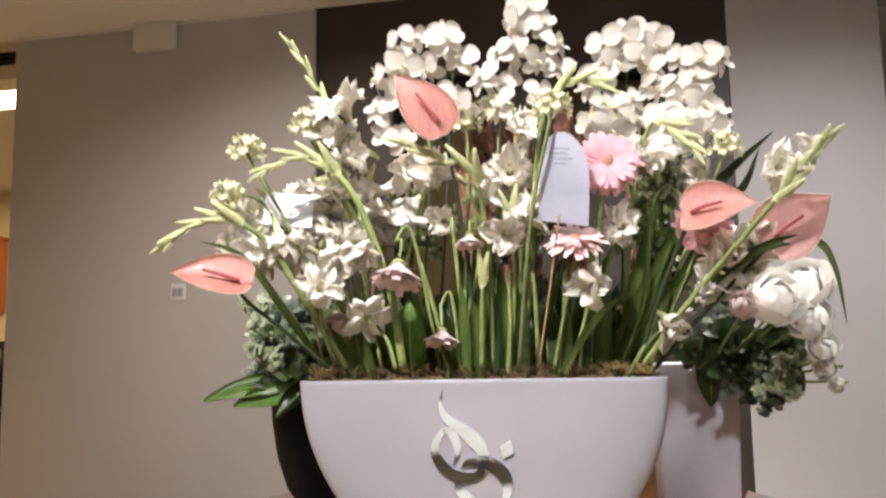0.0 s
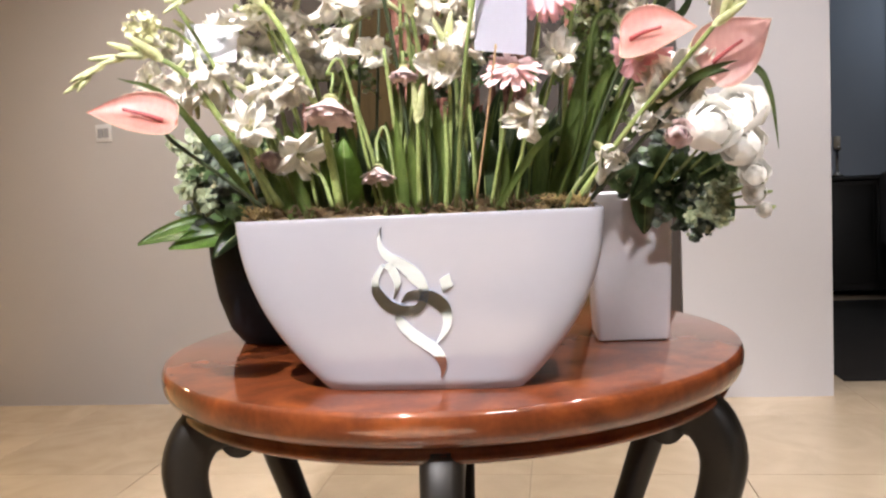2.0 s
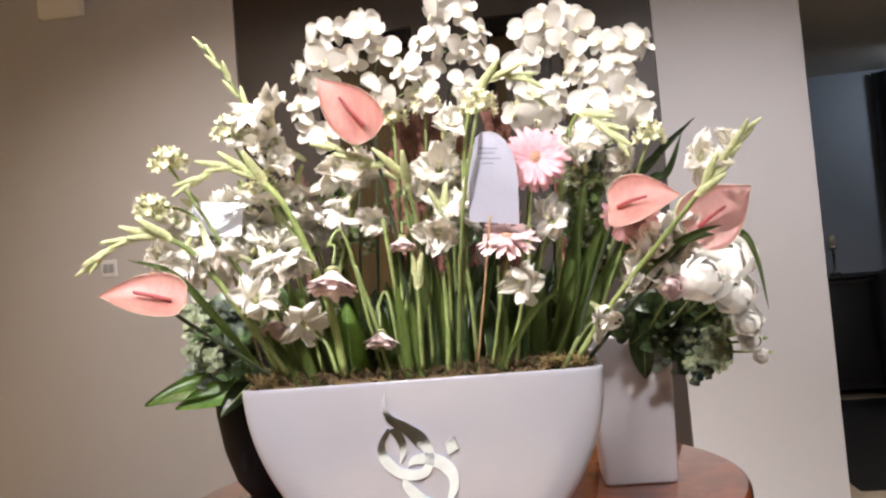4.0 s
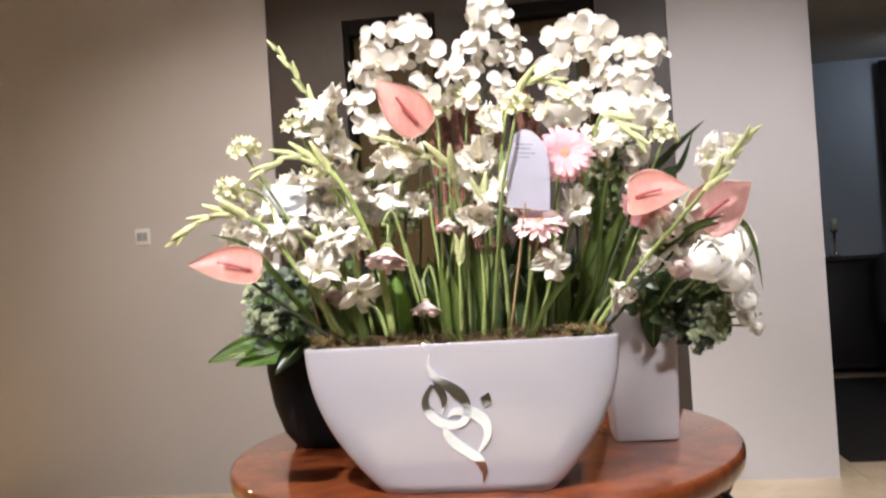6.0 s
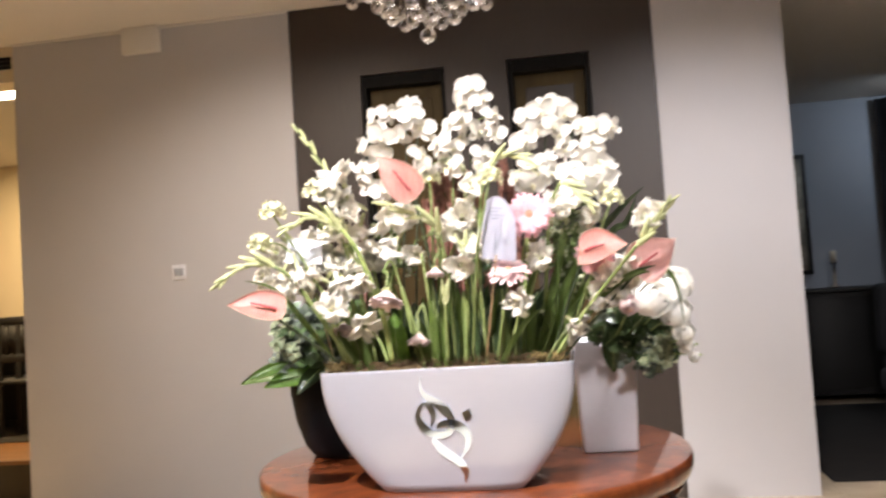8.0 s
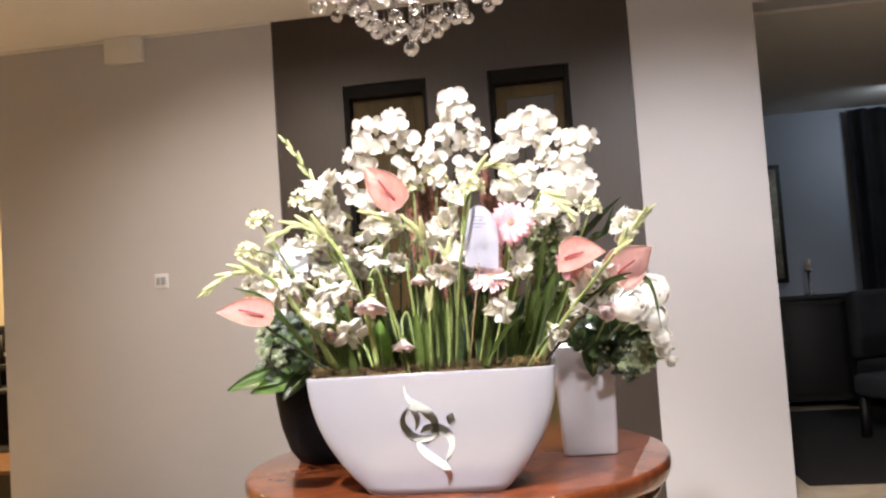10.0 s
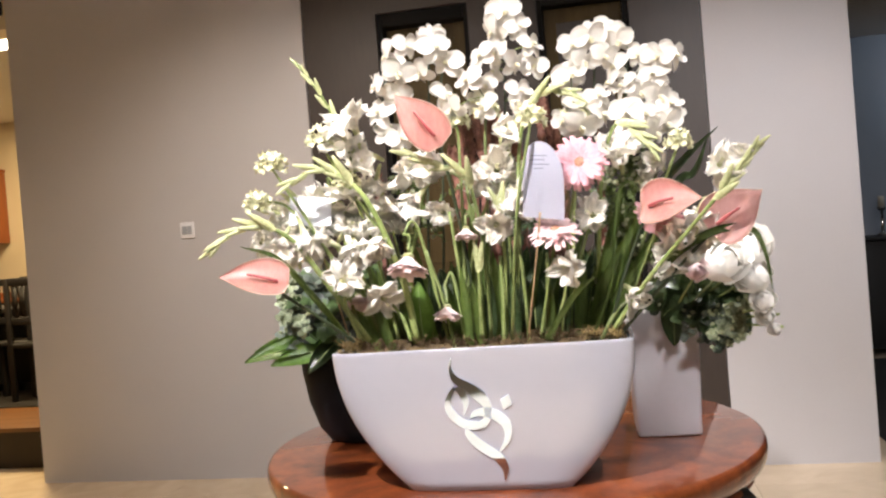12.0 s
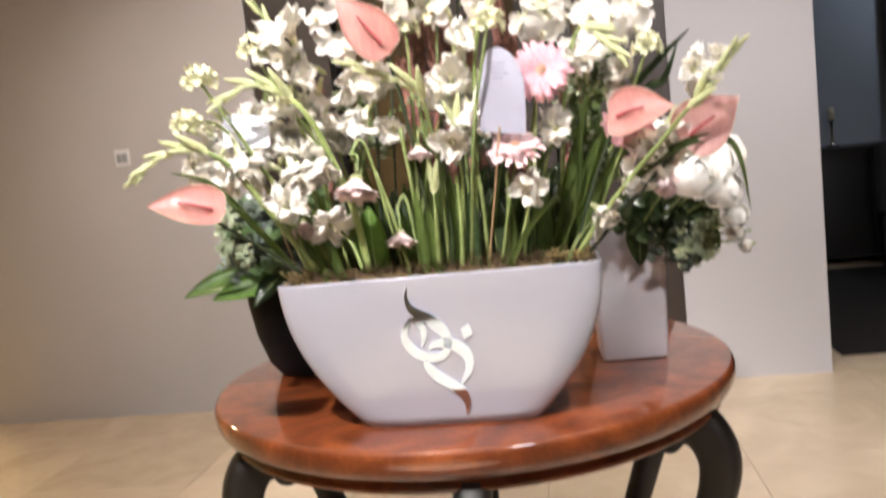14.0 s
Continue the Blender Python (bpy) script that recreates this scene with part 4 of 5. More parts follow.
def gladiolus(path, florets=(), pods=0, span=0.45, bud=1.0, size=1.0, thick=0.005, label="white gladiolus with ruffled florets and green buds"):
    spike = thing("gladiolus", path[0], label, "gladiolus", "gladiolus stems")
    part("stem", tube(bmesh.new(), path, thick, 0.0028, sides=8), STEMGREEN, spike)
    for k, entry in enumerate(florets):
        at, yaw, pitch, scale = (entry + (None, None, 1.0))[:4] if len(entry) < 4 else entry
        yaw = draw.choice((-1, 1)) * draw.uniform(15, 75) if yaw is None else yaw
        pitch = (draw.uniform(-85, -50) if draw.random() < 0.4 else draw.uniform(15, 65)) if pitch is None else pitch
        m = aimed(at, yaw, pitch, draw.uniform(0, 60), 1.0 * size * scale * draw.uniform(0.90, 1.10)) @ Matrix.Diagonal((draw.uniform(0.70, 1.08), draw.uniform(0.9, 1.35), draw.uniform(0.8, 1.12), 1))
        form = FLORETS[draw.randrange(len(FLORETS))]
        floret = part("floret", form[0], None, spike, m=m)
        for petal in form[1]:
            part("petal", petal, None, floret, m=m)
        calyx = bmesh.new()
        tube(calyx, [m @ Vector((0, 0.045, -0.012)), m @ Vector((0, 0.028, -0.004)), m @ Vector((0, 0.004, 0))], 0.0035, 0.008, sides=7, steps=3)
        part("calyx", calyx, BUDGREEN, spike)
    line = smooth_line(path, 10)
    for k in range(pods):
        u = 1 - span * (1 - (k + 0.5) / pods)
        i = min(len(line) - 2, int(u * (len(line) - 1)))
        ahead = (line[i + 1] - line[i]).normalized()
        side = Vector((0, -1, 0)).cross(ahead).normalized() * (1 if k % 2 else -1)
        lean = ahead + side * draw.uniform(0.12, 0.34) + Vector((0, draw.uniform(-0.3, 0.1), 0))
        m = spanning(line[i], line[i] + lean, (0, -1, 0.2)) @ Matrix.Scale(bud * (1.15 - 0.5 * k / pods) * draw.uniform(0.9, 1.1), 4)
        part("bud", POD, None, spike, m=m)
    return spike


def anthurium(base, tip, normal, half, stem, label, bend=0.25, cup=0.22, material=None):
    flower = thing("anthurium", stem[-1], label, "anthurium", "pink anthuriums")
    m = spanning(base, tip, normal)
    length = (Vector(tip) - Vector(base)).length * 1.12
    m = m @ Matrix.Translation((0, 0, -0.10 * length))
    bm = bmesh.new()
    sheet(bm, m, length, half, heart, bend=bend, cup=cup, ruffle=0.0015, nu=24, nv=12)
    bmesh.ops.solidify(bm, geom=bm.faces[:], thickness=0.0012)
    part("spathe", bm, material or SPATHE, flower)
    edge = []
    for sign in (1, -1):
        for i in (range(25) if sign > 0 else range(24, -1, -1)):
            u = i / 24
            a = bend * u
            w, lift = half * heart(u), -cup * half * heart(u)
            edge.append(m @ Vector((sign * w, length * (1 - math.cos(a)) / bend + lift * math.cos(a), length * math.sin(a) / bend - lift * math.sin(a))))
    part("spathe_rim", tube(bmesh.new(), edge, 0.0008, steps=1, sides=5), SPATHE_RIM, flower, "cream rim")
    root = m @ Vector((0, -0.004, 0.16 * length))
    part("spadix", tube(bmesh.new(), [root, m @ Vector((0, -0.008, 0.36 * length)), m @ Vector((0.002, -0.007, 0.60 * length))], 0.0042, 0.0026, sides=9), SPADIX, flower)
    part("stem", tube(bmesh.new(), [m @ Vector((0, 0.004, 0.14 * length)), *stem], 0.0035, 0.0042, sides=7), DARKSTEM, flower)
    return flower


def gerbera(at, yaw, pitch, stem, material, label, size=1.0, drooping=False):
    flower = thing("gerbera", stem[-1], label, "gerbera", "pink gerberas")
    form = DROOPER if drooping else GERBERA
    m = aimed(at, yaw, pitch, draw.uniform(0, 30), size)
    petals = part("petals", form[0].copy(), None, flower, m=m)
    petals.data.materials.clear()
    petals.data.materials.append(material)
    part("flower_eye", form[1], None, flower, m=m)
    part("stem", tube(bmesh.new(), [m @ Vector((0, 0.004, 0)), m @ Vector((0, 0.03, -0.004)), *stem], 0.0028, 0.0038, sides=7), STEMGREEN, flower)
    return flower


def bud_cluster(at, stem, size=1.0):
    """A domed head of small cream stars and buds on one green stem."""
    flower = thing("star_flower", stem[-1], "cluster of small cream and green star flowers", "star flower", "star flower heads")
    part("stem", tube(bmesh.new(), [at, *stem], 0.0028, 0.0042, sides=7), STEMGREEN, flower)
    for k in range(30):
        a, lift = 2.4 * k, 1 - (k / 30) * 1.35
        out = Vector((math.cos(a) * math.sqrt(max(0.0, 1 - lift * lift)), math.sin(a) * math.sqrt(max(0.0, 1 - lift * lift)), lift))
        p = Vector(at) + out * (0.025 if k % 3 else 0.019) * size * draw.uniform(0.85, 1.12)
        bm = bmesh.new()
        if k % 3 == 0:
            bmesh.ops.create_icosphere(bm, subdivisions=1, radius=0.0048 * size, matrix=spanning(p, p + out, (0, -1, 0.1)) @ Matrix.Diagonal((1, 1, 1.6, 1)))
        else:
            m = spanning(p, p + out, (0, -1, 0.3)) @ Matrix.Rotation(radians(90), 4, "X")
            for j in range(5):
                sheet(bm, m @ turned(72 * j + 31 * k, -22), 0.0125 * size, 0.0040 * size, pointed, bend=0.5, nu=3, nv=2)
        tube(bm, [Vector(at), p], 0.001, sides=4, steps=1)
        part("star_bud", bm, CREAMBUD, flower)
    return flower


def long_leaf(path, half, material=None, label="long green sword-shaped leaf", twist=0.0, category="leaf", group="sword leaves"):
    line = smooth_line(path, 6)
    bm = bmesh.new()
    rows = []
    for k, q in enumerate(line):
        u = k / (len(line) - 1)
        ahead = (line[min(k + 1, len(line) - 1)] - line[max(k - 1, 0)]).normalized()
        side = ahead.cross(Vector((math.sin(twist * (0.5 + u)), -math.cos(twist * (0.5 + u)), 0))).normalized()
        fold = side.cross(ahead).normalized()
        w = half * min(1.0, 0.55 + 1.6 * u) * max(0.02, (1 - u ** 2.6)) ** 0.8
        rows.append([bm.verts.new(q + w * v * side + fold * (abs(v) * w * 0.35)) for v in (-1, -0.5, 0, 0.5, 1)])
    for a, b in zip(rows, rows[1:]):
        for j in range(4):
            bm.faces.new((a[j], a[j + 1], b[j + 1], b[j]))
    bmesh.ops.solidify(bm, geom=bm.faces[:], thickness=0.0007)
    return tagged(part("leaf", bm, material or BLADE), label, category, group)


def broad_leaf(base, tip, half, normal, material, label, bend=0.5, cup=0.25, group="broad leaves"):
    leaf = thing("broad_leaf", base, label, "leaf", group)
    m = spanning(base, tip, normal)
    length = (Vector(tip) - Vector(base)).length
    bm = bmesh.new()
    sheet(bm, m, length, half, pointed, bend=bend, cup=cup, ruffle=0.003, nu=12, nv=8)
    bmesh.ops.solidify(bm, geom=bm.faces[:], thickness=0.0008)
    part("leaf_blade", bm, material, leaf)
    vein = [m @ Vector((0, length * (1 - math.cos(bend * u)) / bend - 0.0012, length * math.sin(bend * u) / bend)) for u in (0, 0.25, 0.5, 0.75, 0.96)]
    part("midrib", tube(bmesh.new(), vein, 0.0018, 0.0006, sides=5, steps=3), STEMGREEN, leaf)
    return leaf

# ---- moss filling in the planter ----
fill = bmesh.new()
bmesh.ops.create_grid(fill, x_segments=60, y_segments=32, size=0.5)
for v in fill.verts:
    x, y = v.co.x, v.co.y
    w, d = planter_half(0.97)
    edge = max(abs(x), abs(y)) * 2
    lump = noise.fractal(Vector((x * 16, y * 8, 0.3)), 1.0, 2.0, 4) * 0.016 + noise.noise(Vector((x * 60, y * 34, 2))) * 0.005
    v.co = Vector((PX + 2 * x * (w - 0.014), PY + 2 * y * (d - 0.014), TOP + PH * 0.985 + max(-0.004, lump + 0.012 * (1 - edge ** 4))))
tagged(part("moss_bed", fill, MOSS), "lumpy brown moss and earth filling the planter", "moss", kind="stuff")


def moss_tuft(name, area, count, material, label):
    """Short curly fibres over a stretch of the bed."""
    rng, bm = random.Random(len(label)), bmesh.new()
    x0, x1, y0, y1 = area
    for _ in range(count):
        p = Vector((rng.uniform(x0, x1), rng.uniform(y0, y1), TOP + PH + rng.uniform(-0.004, 0.012) + 0.012 * max(0.0, noise.noise(Vector((rng.uniform(0, 1), 0, 0))))))
        d = Vector((rng.uniform(-1, 1), rng.uniform(-1, 0.6), rng.uniform(0.1, 1.0))).normalized() * rng.uniform(0.010, 0.030)
        tube(bm, [p, p + d * 0.6 + Vector((rng.uniform(-0.005, 0.005), 0, 0.003)), p + d + Vector((0, rng.uniform(-0.006, 0.006), -0.004))], 0.0014, 0.0005, sides=3, steps=2)
    tagged(part(name, bm, material), label, "moss", kind="stuff")


moss_tuft("moss_fibre", (PX - 0.31, PX + 0.31, PY - 0.165, PY + 0.10), 1900, MOSS, "brown curly moss fibres on the planter bed")
moss_tuft("dry_moss", (PX + 0.24, PX + 0.315, PY - 0.166, PY - 0.09), 300, DRYMOSS, "golden dry moss at the planter's corner")
moss_tuft("dry_moss", (PX - 0.32, PX - 0.275, PY - 0.166, PY - 0.09), 160, DRYMOSS, "tuft of golden dry moss at the planter's rim")

# ---- orchids ----
orchid_spray([(-0.272, 1.660, 1.096), (-0.252, 1.680, 1.461), (-0.231, 1.690, 1.715), (-0.230, 1.690, 1.810), (-0.273, 1.670, 1.824), (-0.329, 1.640, 1.730), (-0.339, 1.620, 1.635)],
             [(-0.266, 1.660, 1.805), (-0.244, 1.720, 1.835), (-0.194, 1.650, 1.792), (-0.287, 1.640, 1.742), (-0.239, 1.660, 1.745), (-0.322, 1.700, 1.795), (-0.339, 1.630, 1.711), (-0.301, 1.660, 1.696), (-0.342, 1.620, 1.649), (-0.297, 1.630, 1.585), (-0.331, 1.650, 1.603)])
orchid_spray([(-0.240, 1.680, 1.092), (-0.215, 1.700, 1.500), (-0.204, 1.710, 1.715), (-0.180, 1.700, 1.765), (-0.122, 1.660, 1.724), (-0.076, 1.620, 1.647)],
             [(-0.214, 1.740, 1.841), (-0.170, 1.680, 1.758), (-0.122, 1.650, 1.707), (-0.160, 1.630, 1.642), (-0.088, 1.660, 1.694), (-0.080, 1.620, 1.629), (-0.185, 1.680, 1.681), (-0.118, 1.700, 1.663)])
orchid_spray([(-0.084, 1.700, 1.080), (-0.060, 1.720, 1.487), (-0.043, 1.720, 1.740), (-0.044, 1.720, 1.835), (-0.045, 1.720, 1.887)],
             [(-0.055, 1.690, 1.822), (-0.089, 1.670, 1.768), (-0.055, 1.700, 1.775), (-0.065, 1.720, 1.737), (0.004, 1.680, 1.831), (0.032, 1.670, 1.780), (-0.011, 1.660, 1.736), (0.034, 1.690, 1.731), (-0.003, 1.660, 1.669), (0.017, 1.700, 1.649), (-0.027, 1.710, 1.869)])
orchid_spray([(0.132, 1.680, 1.071), (0.159, 1.700, 1.466), (0.173, 1.710, 1.687), (0.177, 1.700, 1.778), (0.152, 1.680, 1.783), (0.121, 1.650, 1.708), (0.127, 1.620, 1.587)],
             [(0.130, 1.680, 1.768), (0.170, 1.700, 1.781), (0.213, 1.720, 1.796), (0.120, 1.660, 1.697), (0.150, 1.690, 1.723), (0.200, 1.700, 1.733), (0.102, 1.700, 1.691), (0.130, 1.630, 1.619), (0.131, 1.610, 1.565), (0.179, 1.660, 1.636), (0.184, 1.670, 1.593), (0.099, 1.650, 1.586)])
orchid_spray([(0.132, 1.640, 1.073), (0.232, 1.680, 1.379), (0.239, 1.690, 1.572), (0.256, 1.690, 1.727), (0.300, 1.670, 1.728), (0.353, 1.650, 1.701)],
             [(0.239, 1.710, 1.770), (0.226, 1.680, 1.705), (0.281, 1.690, 1.724), (0.324, 1.670, 1.712), (0.356, 1.680, 1.716), (0.308, 1.660, 1.674), (0.239, 1.650, 1.654), (0.274, 1.670, 1.636), (0.211, 1.700, 1.671)], "dense arching spray of white moth orchids")
orchid_spray([(0.150, 1.640, 1.072), (0.264, 1.660, 1.325), (0.272, 1.670, 1.514), (0.270, 1.670, 1.657), (0.280, 1.670, 1.707)],
             [(0.313, 1.640, 1.622), (0.339, 1.650, 1.600), (0.240, 1.620, 1.591), (0.279, 1.630, 1.578), (0.328, 1.640, 1.557), (0.295, 1.620, 1.535), (0.251, 1.640, 1.549), (0.221, 1.630, 1.526), (0.346, 1.680, 1.578)], "dense arching spray of white moth orchids")

# ---- gladioli ----
gladiolus([(-0.383, 1.530, 1.115), (-0.453, 1.470, 1.257), (-0.512, 1.440, 1.356), (-0.578, 1.420, 1.397), (-0.642, 1.400, 1.385), (-0.692, 1.390, 1.345)], [((-0.493, 1.460, 1.360),), ((-0.552, 1.470, 1.352),), ((-0.615, 1.500, 1.363), 30, 10, 0.8)], pods=9, span=0.5, thick=0.0078)
gladiolus([(-0.269, 1.530, 1.106), (-0.282, 1.500, 1.243), (-0.325, 1.470, 1.396), (-0.371, 1.450, 1.476), (-0.437, 1.430, 1.512), (-0.518, 1.410, 1.475)], [((-0.388, 1.490, 1.327), 10, -55, 1.1), ((-0.338, 1.500, 1.341), -10, -50, 1.0)], pods=8, span=0.42, thick=0.009)
gladiolus([(-0.295, 1.580, 1.103), (-0.327, 1.550, 1.308), (-0.373, 1.520, 1.452), (-0.391, 1.490, 1.577), (-0.432, 1.470, 1.681), (-0.482, 1.460, 1.761)], [((-0.369, 1.480, 1.616),), ((-0.382, 1.490, 1.561),), ((-0.373, 1.500, 1.516),), ((-0.348, 1.530, 1.542), -40, 5, 0.8), ((-0.412, 1.520, 1.468),)], pods=6, span=0.33, bud=0.72, label="tall white gladiolus with a slender green tip")
gladiolus([(-0.099, 1.540, 1.105), (-0.095, 1.510, 1.292), (-0.105, 1.490, 1.415), (-0.124, 1.470, 1.479), (-0.187, 1.460, 1.501), (-0.249, 1.450, 1.533)], [], pods=8, span=0.55, label="gladiolus still in green bud, bent sideways")
gladiolus([(-0.068, 1.560, 1.101), (-0.055, 1.540, 1.250), (-0.052, 1.520, 1.350), (-0.058, 1.520, 1.410)], [((-0.062, 1.500, 1.357), 10, -20, 0.95), ((-0.014, 1.530, 1.421),), ((-0.031, 1.540, 1.383),)], pods=2, span=0.2)
gladiolus([(-0.048, 1.580, 1.097), (-0.023, 1.560, 1.297), (-0.006, 1.540, 1.495), (0.021, 1.520, 1.601), (0.071, 1.510, 1.640), (0.135, 1.500, 1.625)], [((-0.032, 1.540, 1.567), 30, 20, 0.8), ((0.006, 1.550, 1.599), 0, 30, 0.8)], pods=7, span=0.4, label="gladiolus with closed buds nodding sideways")
gladiolus([(0.140, 1.580, 1.086), (0.156, 1.570, 1.296), (0.178, 1.550, 1.467), (0.212, 1.530, 1.554), (0.253, 1.520, 1.532), (0.286, 1.510, 1.492)], [((0.188, 1.550, 1.512), 20, 15, 0.75), ((0.215, 1.570, 1.499),)], pods=7, span=0.4, label="gladiolus with closed buds nodding sideways")
gladiolus([(0.156, 1.530, 1.085), (0.250, 1.480, 1.213), (0.348, 1.400, 1.327), (0.412, 1.370, 1.400), (0.475, 1.360, 1.474)], [((0.412, 1.460, 1.445), 5, 10, 0.95), ((0.329, 1.470, 1.297), -20, 0, 0.9), ((0.362, 1.480, 1.315),), ((0.302, 1.480, 1.266), 20, -10, 0.9), ((0.447, 1.380, 1.453), -30, 30, 0.55), ((0.426, 1.370, 1.420), 25, 10, 0.5)], pods=9, span=0.36, bud=0.85, thick=0.0055)
gladiolus([(0.144, 1.510, 1.088), (0.183, 1.515, 1.150), (0.218, 1.520, 1.178)], [((0.223, 1.505, 1.186), 40, -45, 0.95)], label="low white gladiolus leaning over the rim")
gladiolus([(0.038, 1.530, 1.096), (0.069, 1.500, 1.171), (0.087, 1.480, 1.236)], [((0.093, 1.470, 1.258), -45, -10, 0.9)], label="short white gladiolus bloom on a green stem")
gladiolus([(-0.401, 1.520, 1.122), (-0.414, 1.480, 1.196), (-0.413, 1.460, 1.255)], [((-0.407, 1.450, 1.263), 30, 15, 0.8)], label="short white gladiolus bloom on a green stem")
gladiolus([(-0.281, 1.520, 1.110), (-0.300, 1.530, 1.165), (-0.333, 1.545, 1.203)], [((-0.338, 1.525, 1.208), 25, -35, 1.08)], label="large white gladiolus bloom low over the moss")
gladiolus([(0.062, 1.600, 1.085), (0.104, 1.570, 1.237), (0.140, 1.540, 1.347)], [((0.146, 1.530, 1.363), -25, 10, 0.95)])
gladiolus([(-0.189, 1.640, 1.094), (-0.126, 1.610, 1.330), (-0.064, 1.570, 1.465)], [((-0.059, 1.560, 1.484), 10, 10, 1.05), ((-0.089, 1.590, 1.443),)])
gladiolus([(-0.339, 1.640, 1.103), (-0.288, 1.620, 1.302), (-0.228, 1.600, 1.495), (-0.230, 1.600, 1.586)], [((-0.270, 1.580, 1.510), 20, 5, 1.0), ((-0.220, 1.580, 1.493), -15, 15, 1.0), ((-0.256, 1.570, 1.431),), ((-0.188, 1.600, 1.501),), ((-0.193, 1.570, 1.397), 0, -10, 0.85)])
gladiolus([(-0.389, 1.620, 1.108), (-0.393, 1.600, 1.297), (-0.434, 1.580, 1.420), (-0.471, 1.580, 1.476)], [((-0.494, 1.580, 1.443),), ((-0.428, 1.560, 1.416),), ((-0.363, 1.560, 1.398),), ((-0.472, 1.560, 1.383),), ((-0.382, 1.600, 1.456), None, None, 0.8)])
gladiolus([(-0.397, 1.600, 1.111), (-0.467, 1.560, 1.278), (-0.546, 1.540, 1.389), (-0.616, 1.520, 1.444)], [((-0.580, 1.530, 1.431), 20, 20, 0.7), ((-0.492, 1.530, 1.344),), ((-0.551, 1.540, 1.337),)], pods=3, span=0.2)
gladiolus([(-0.247, 1.660, 1.095), (-0.312, 1.640, 1.263), (-0.335, 1.620, 1.399)], [((-0.318, 1.600, 1.408), 10, 10, 0.75), ((-0.362, 1.620, 1.348), None, None, 0.8), ((-0.296, 1.610, 1.376), None, None, 0.7)])
gladiolus([(0.125, 1.620, 1.079), (0.243, 1.620, 1.326), (0.300, 1.600, 1.459)], [((0.301, 1.600, 1.465), -20, 10, 0.9), ((0.278, 1.630, 1.450),)])
gladiolus([(-0.116, 1.520, 1.106), (-0.111, 1.500, 1.207), (-0.107, 1.490, 1.293)], [], pods=2, span=0.25, label="single green gladiolus bud on a short stem")

gladiolus([(-0.365, 1.580, 1.112), (-0.419, 1.540, 1.289), (-0.484, 1.520, 1.397), (-0.533, 1.520, 1.453)], [((-0.523, 1.520, 1.390),), ((-0.463, 1.510, 1.352),), ((-0.415, 1.530, 1.374),), ((-0.506, 1.550, 1.423),), ((-0.562, 1.530, 1.385), None, None, 0.8)], pods=3, span=0.2, label="white gladiolus leaning out with crowded florets")
gladiolus([(-0.316, 1.600, 1.107), (-0.355, 1.570, 1.283), (-0.383, 1.560, 1.389), (-0.398, 1.560, 1.455)], [((-0.333, 1.570, 1.435),), ((-0.379, 1.550, 1.360),), ((-0.413, 1.570, 1.407),), ((-0.350, 1.580, 1.481), None, None, 0.8)], pods=2, span=0.2, label="white gladiolus with crowded florets")
gladiolus([(0.162, 1.580, 1.082), (0.254, 1.550, 1.203), (0.324, 1.530, 1.284), (0.391, 1.520, 1.362)], [((0.290, 1.520, 1.239),), ((0.321, 1.510, 1.266),), ((0.354, 1.520, 1.294),), ((0.386, 1.540, 1.325), None, None, 0.8)], pods=4, span=0.25, label="white gladiolus leaning out with crowded florets")
gladiolus([(-0.054, 1.620, 1.089), (-0.047, 1.600, 1.324), (-0.045, 1.590, 1.439), (-0.041, 1.590, 1.528)], [((-0.031, 1.580, 1.475), None, None, 0.85), ((-0.063, 1.580, 1.425), None, None, 0.8), ((-0.036, 1.590, 1.525), None, None, 0.7)], pods=2, span=0.15)

# ---- anthuriums ----
anthurium((-0.167, 1.440, 1.550), (-0.251, 1.420, 1.660), (0.15, -1, 0.25), 0.048, [(-0.156, 1.470, 1.479), (-0.137, 1.510, 1.307), (-0.124, 1.540, 1.104)], "salmon pink anthurium standing upright", bend=0.3)
anthurium((-0.516, 1.360, 1.269), (-0.640, 1.320, 1.304), (0.1, -0.8, 0.75), 0.050, [(-0.532, 1.400, 1.243), (-0.475, 1.460, 1.182), (-0.415, 1.520, 1.115)], "salmon pink anthurium pointing sideways low over the pot", bend=0.25, cup=0.35)
anthurium((0.259, 1.450, 1.366), (0.359, 1.400, 1.390), (-0.15, -0.85, 0.6), 0.055, [(0.247, 1.480, 1.326), (0.199, 1.500, 1.211), (0.161, 1.530, 1.087)], "coral pink anthurium tilted to show its open face", bend=0.35, cup=0.3)
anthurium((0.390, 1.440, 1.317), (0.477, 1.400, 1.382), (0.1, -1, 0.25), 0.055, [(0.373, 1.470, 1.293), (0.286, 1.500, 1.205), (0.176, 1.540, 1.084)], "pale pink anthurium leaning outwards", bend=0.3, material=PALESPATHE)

# ---- gerberas ----
gerbera((0.128, 1.480, 1.476), 8, 6, [(0.095, 1.540, 1.338), (0.058, 1.560, 1.091)], PINK, "large bright pink gerbera facing the viewer", 1.08)
gerbera((0.067, 1.460, 1.336), 5, 60, [(0.046, 1.520, 1.244), (0.013, 1.540, 1.096)], BLUSH, "pale pink gerbera opened upwards behind the card", 0.98)
gerbera((0.284, 1.490, 1.349), -20, -30, [(0.272, 1.540, 1.300), (0.174, 1.560, 1.082)], PINK, "pink gerbera half hidden by an anthurium", 0.95)
gerbera((-0.257, 1.460, 1.310), -8, -72, [(-0.273, 1.500, 1.353), (-0.247, 1.530, 1.366), (-0.200, 1.550, 1.104)], PALEPINK, "faded pink gerbera nodding downwards", 1.4, True)
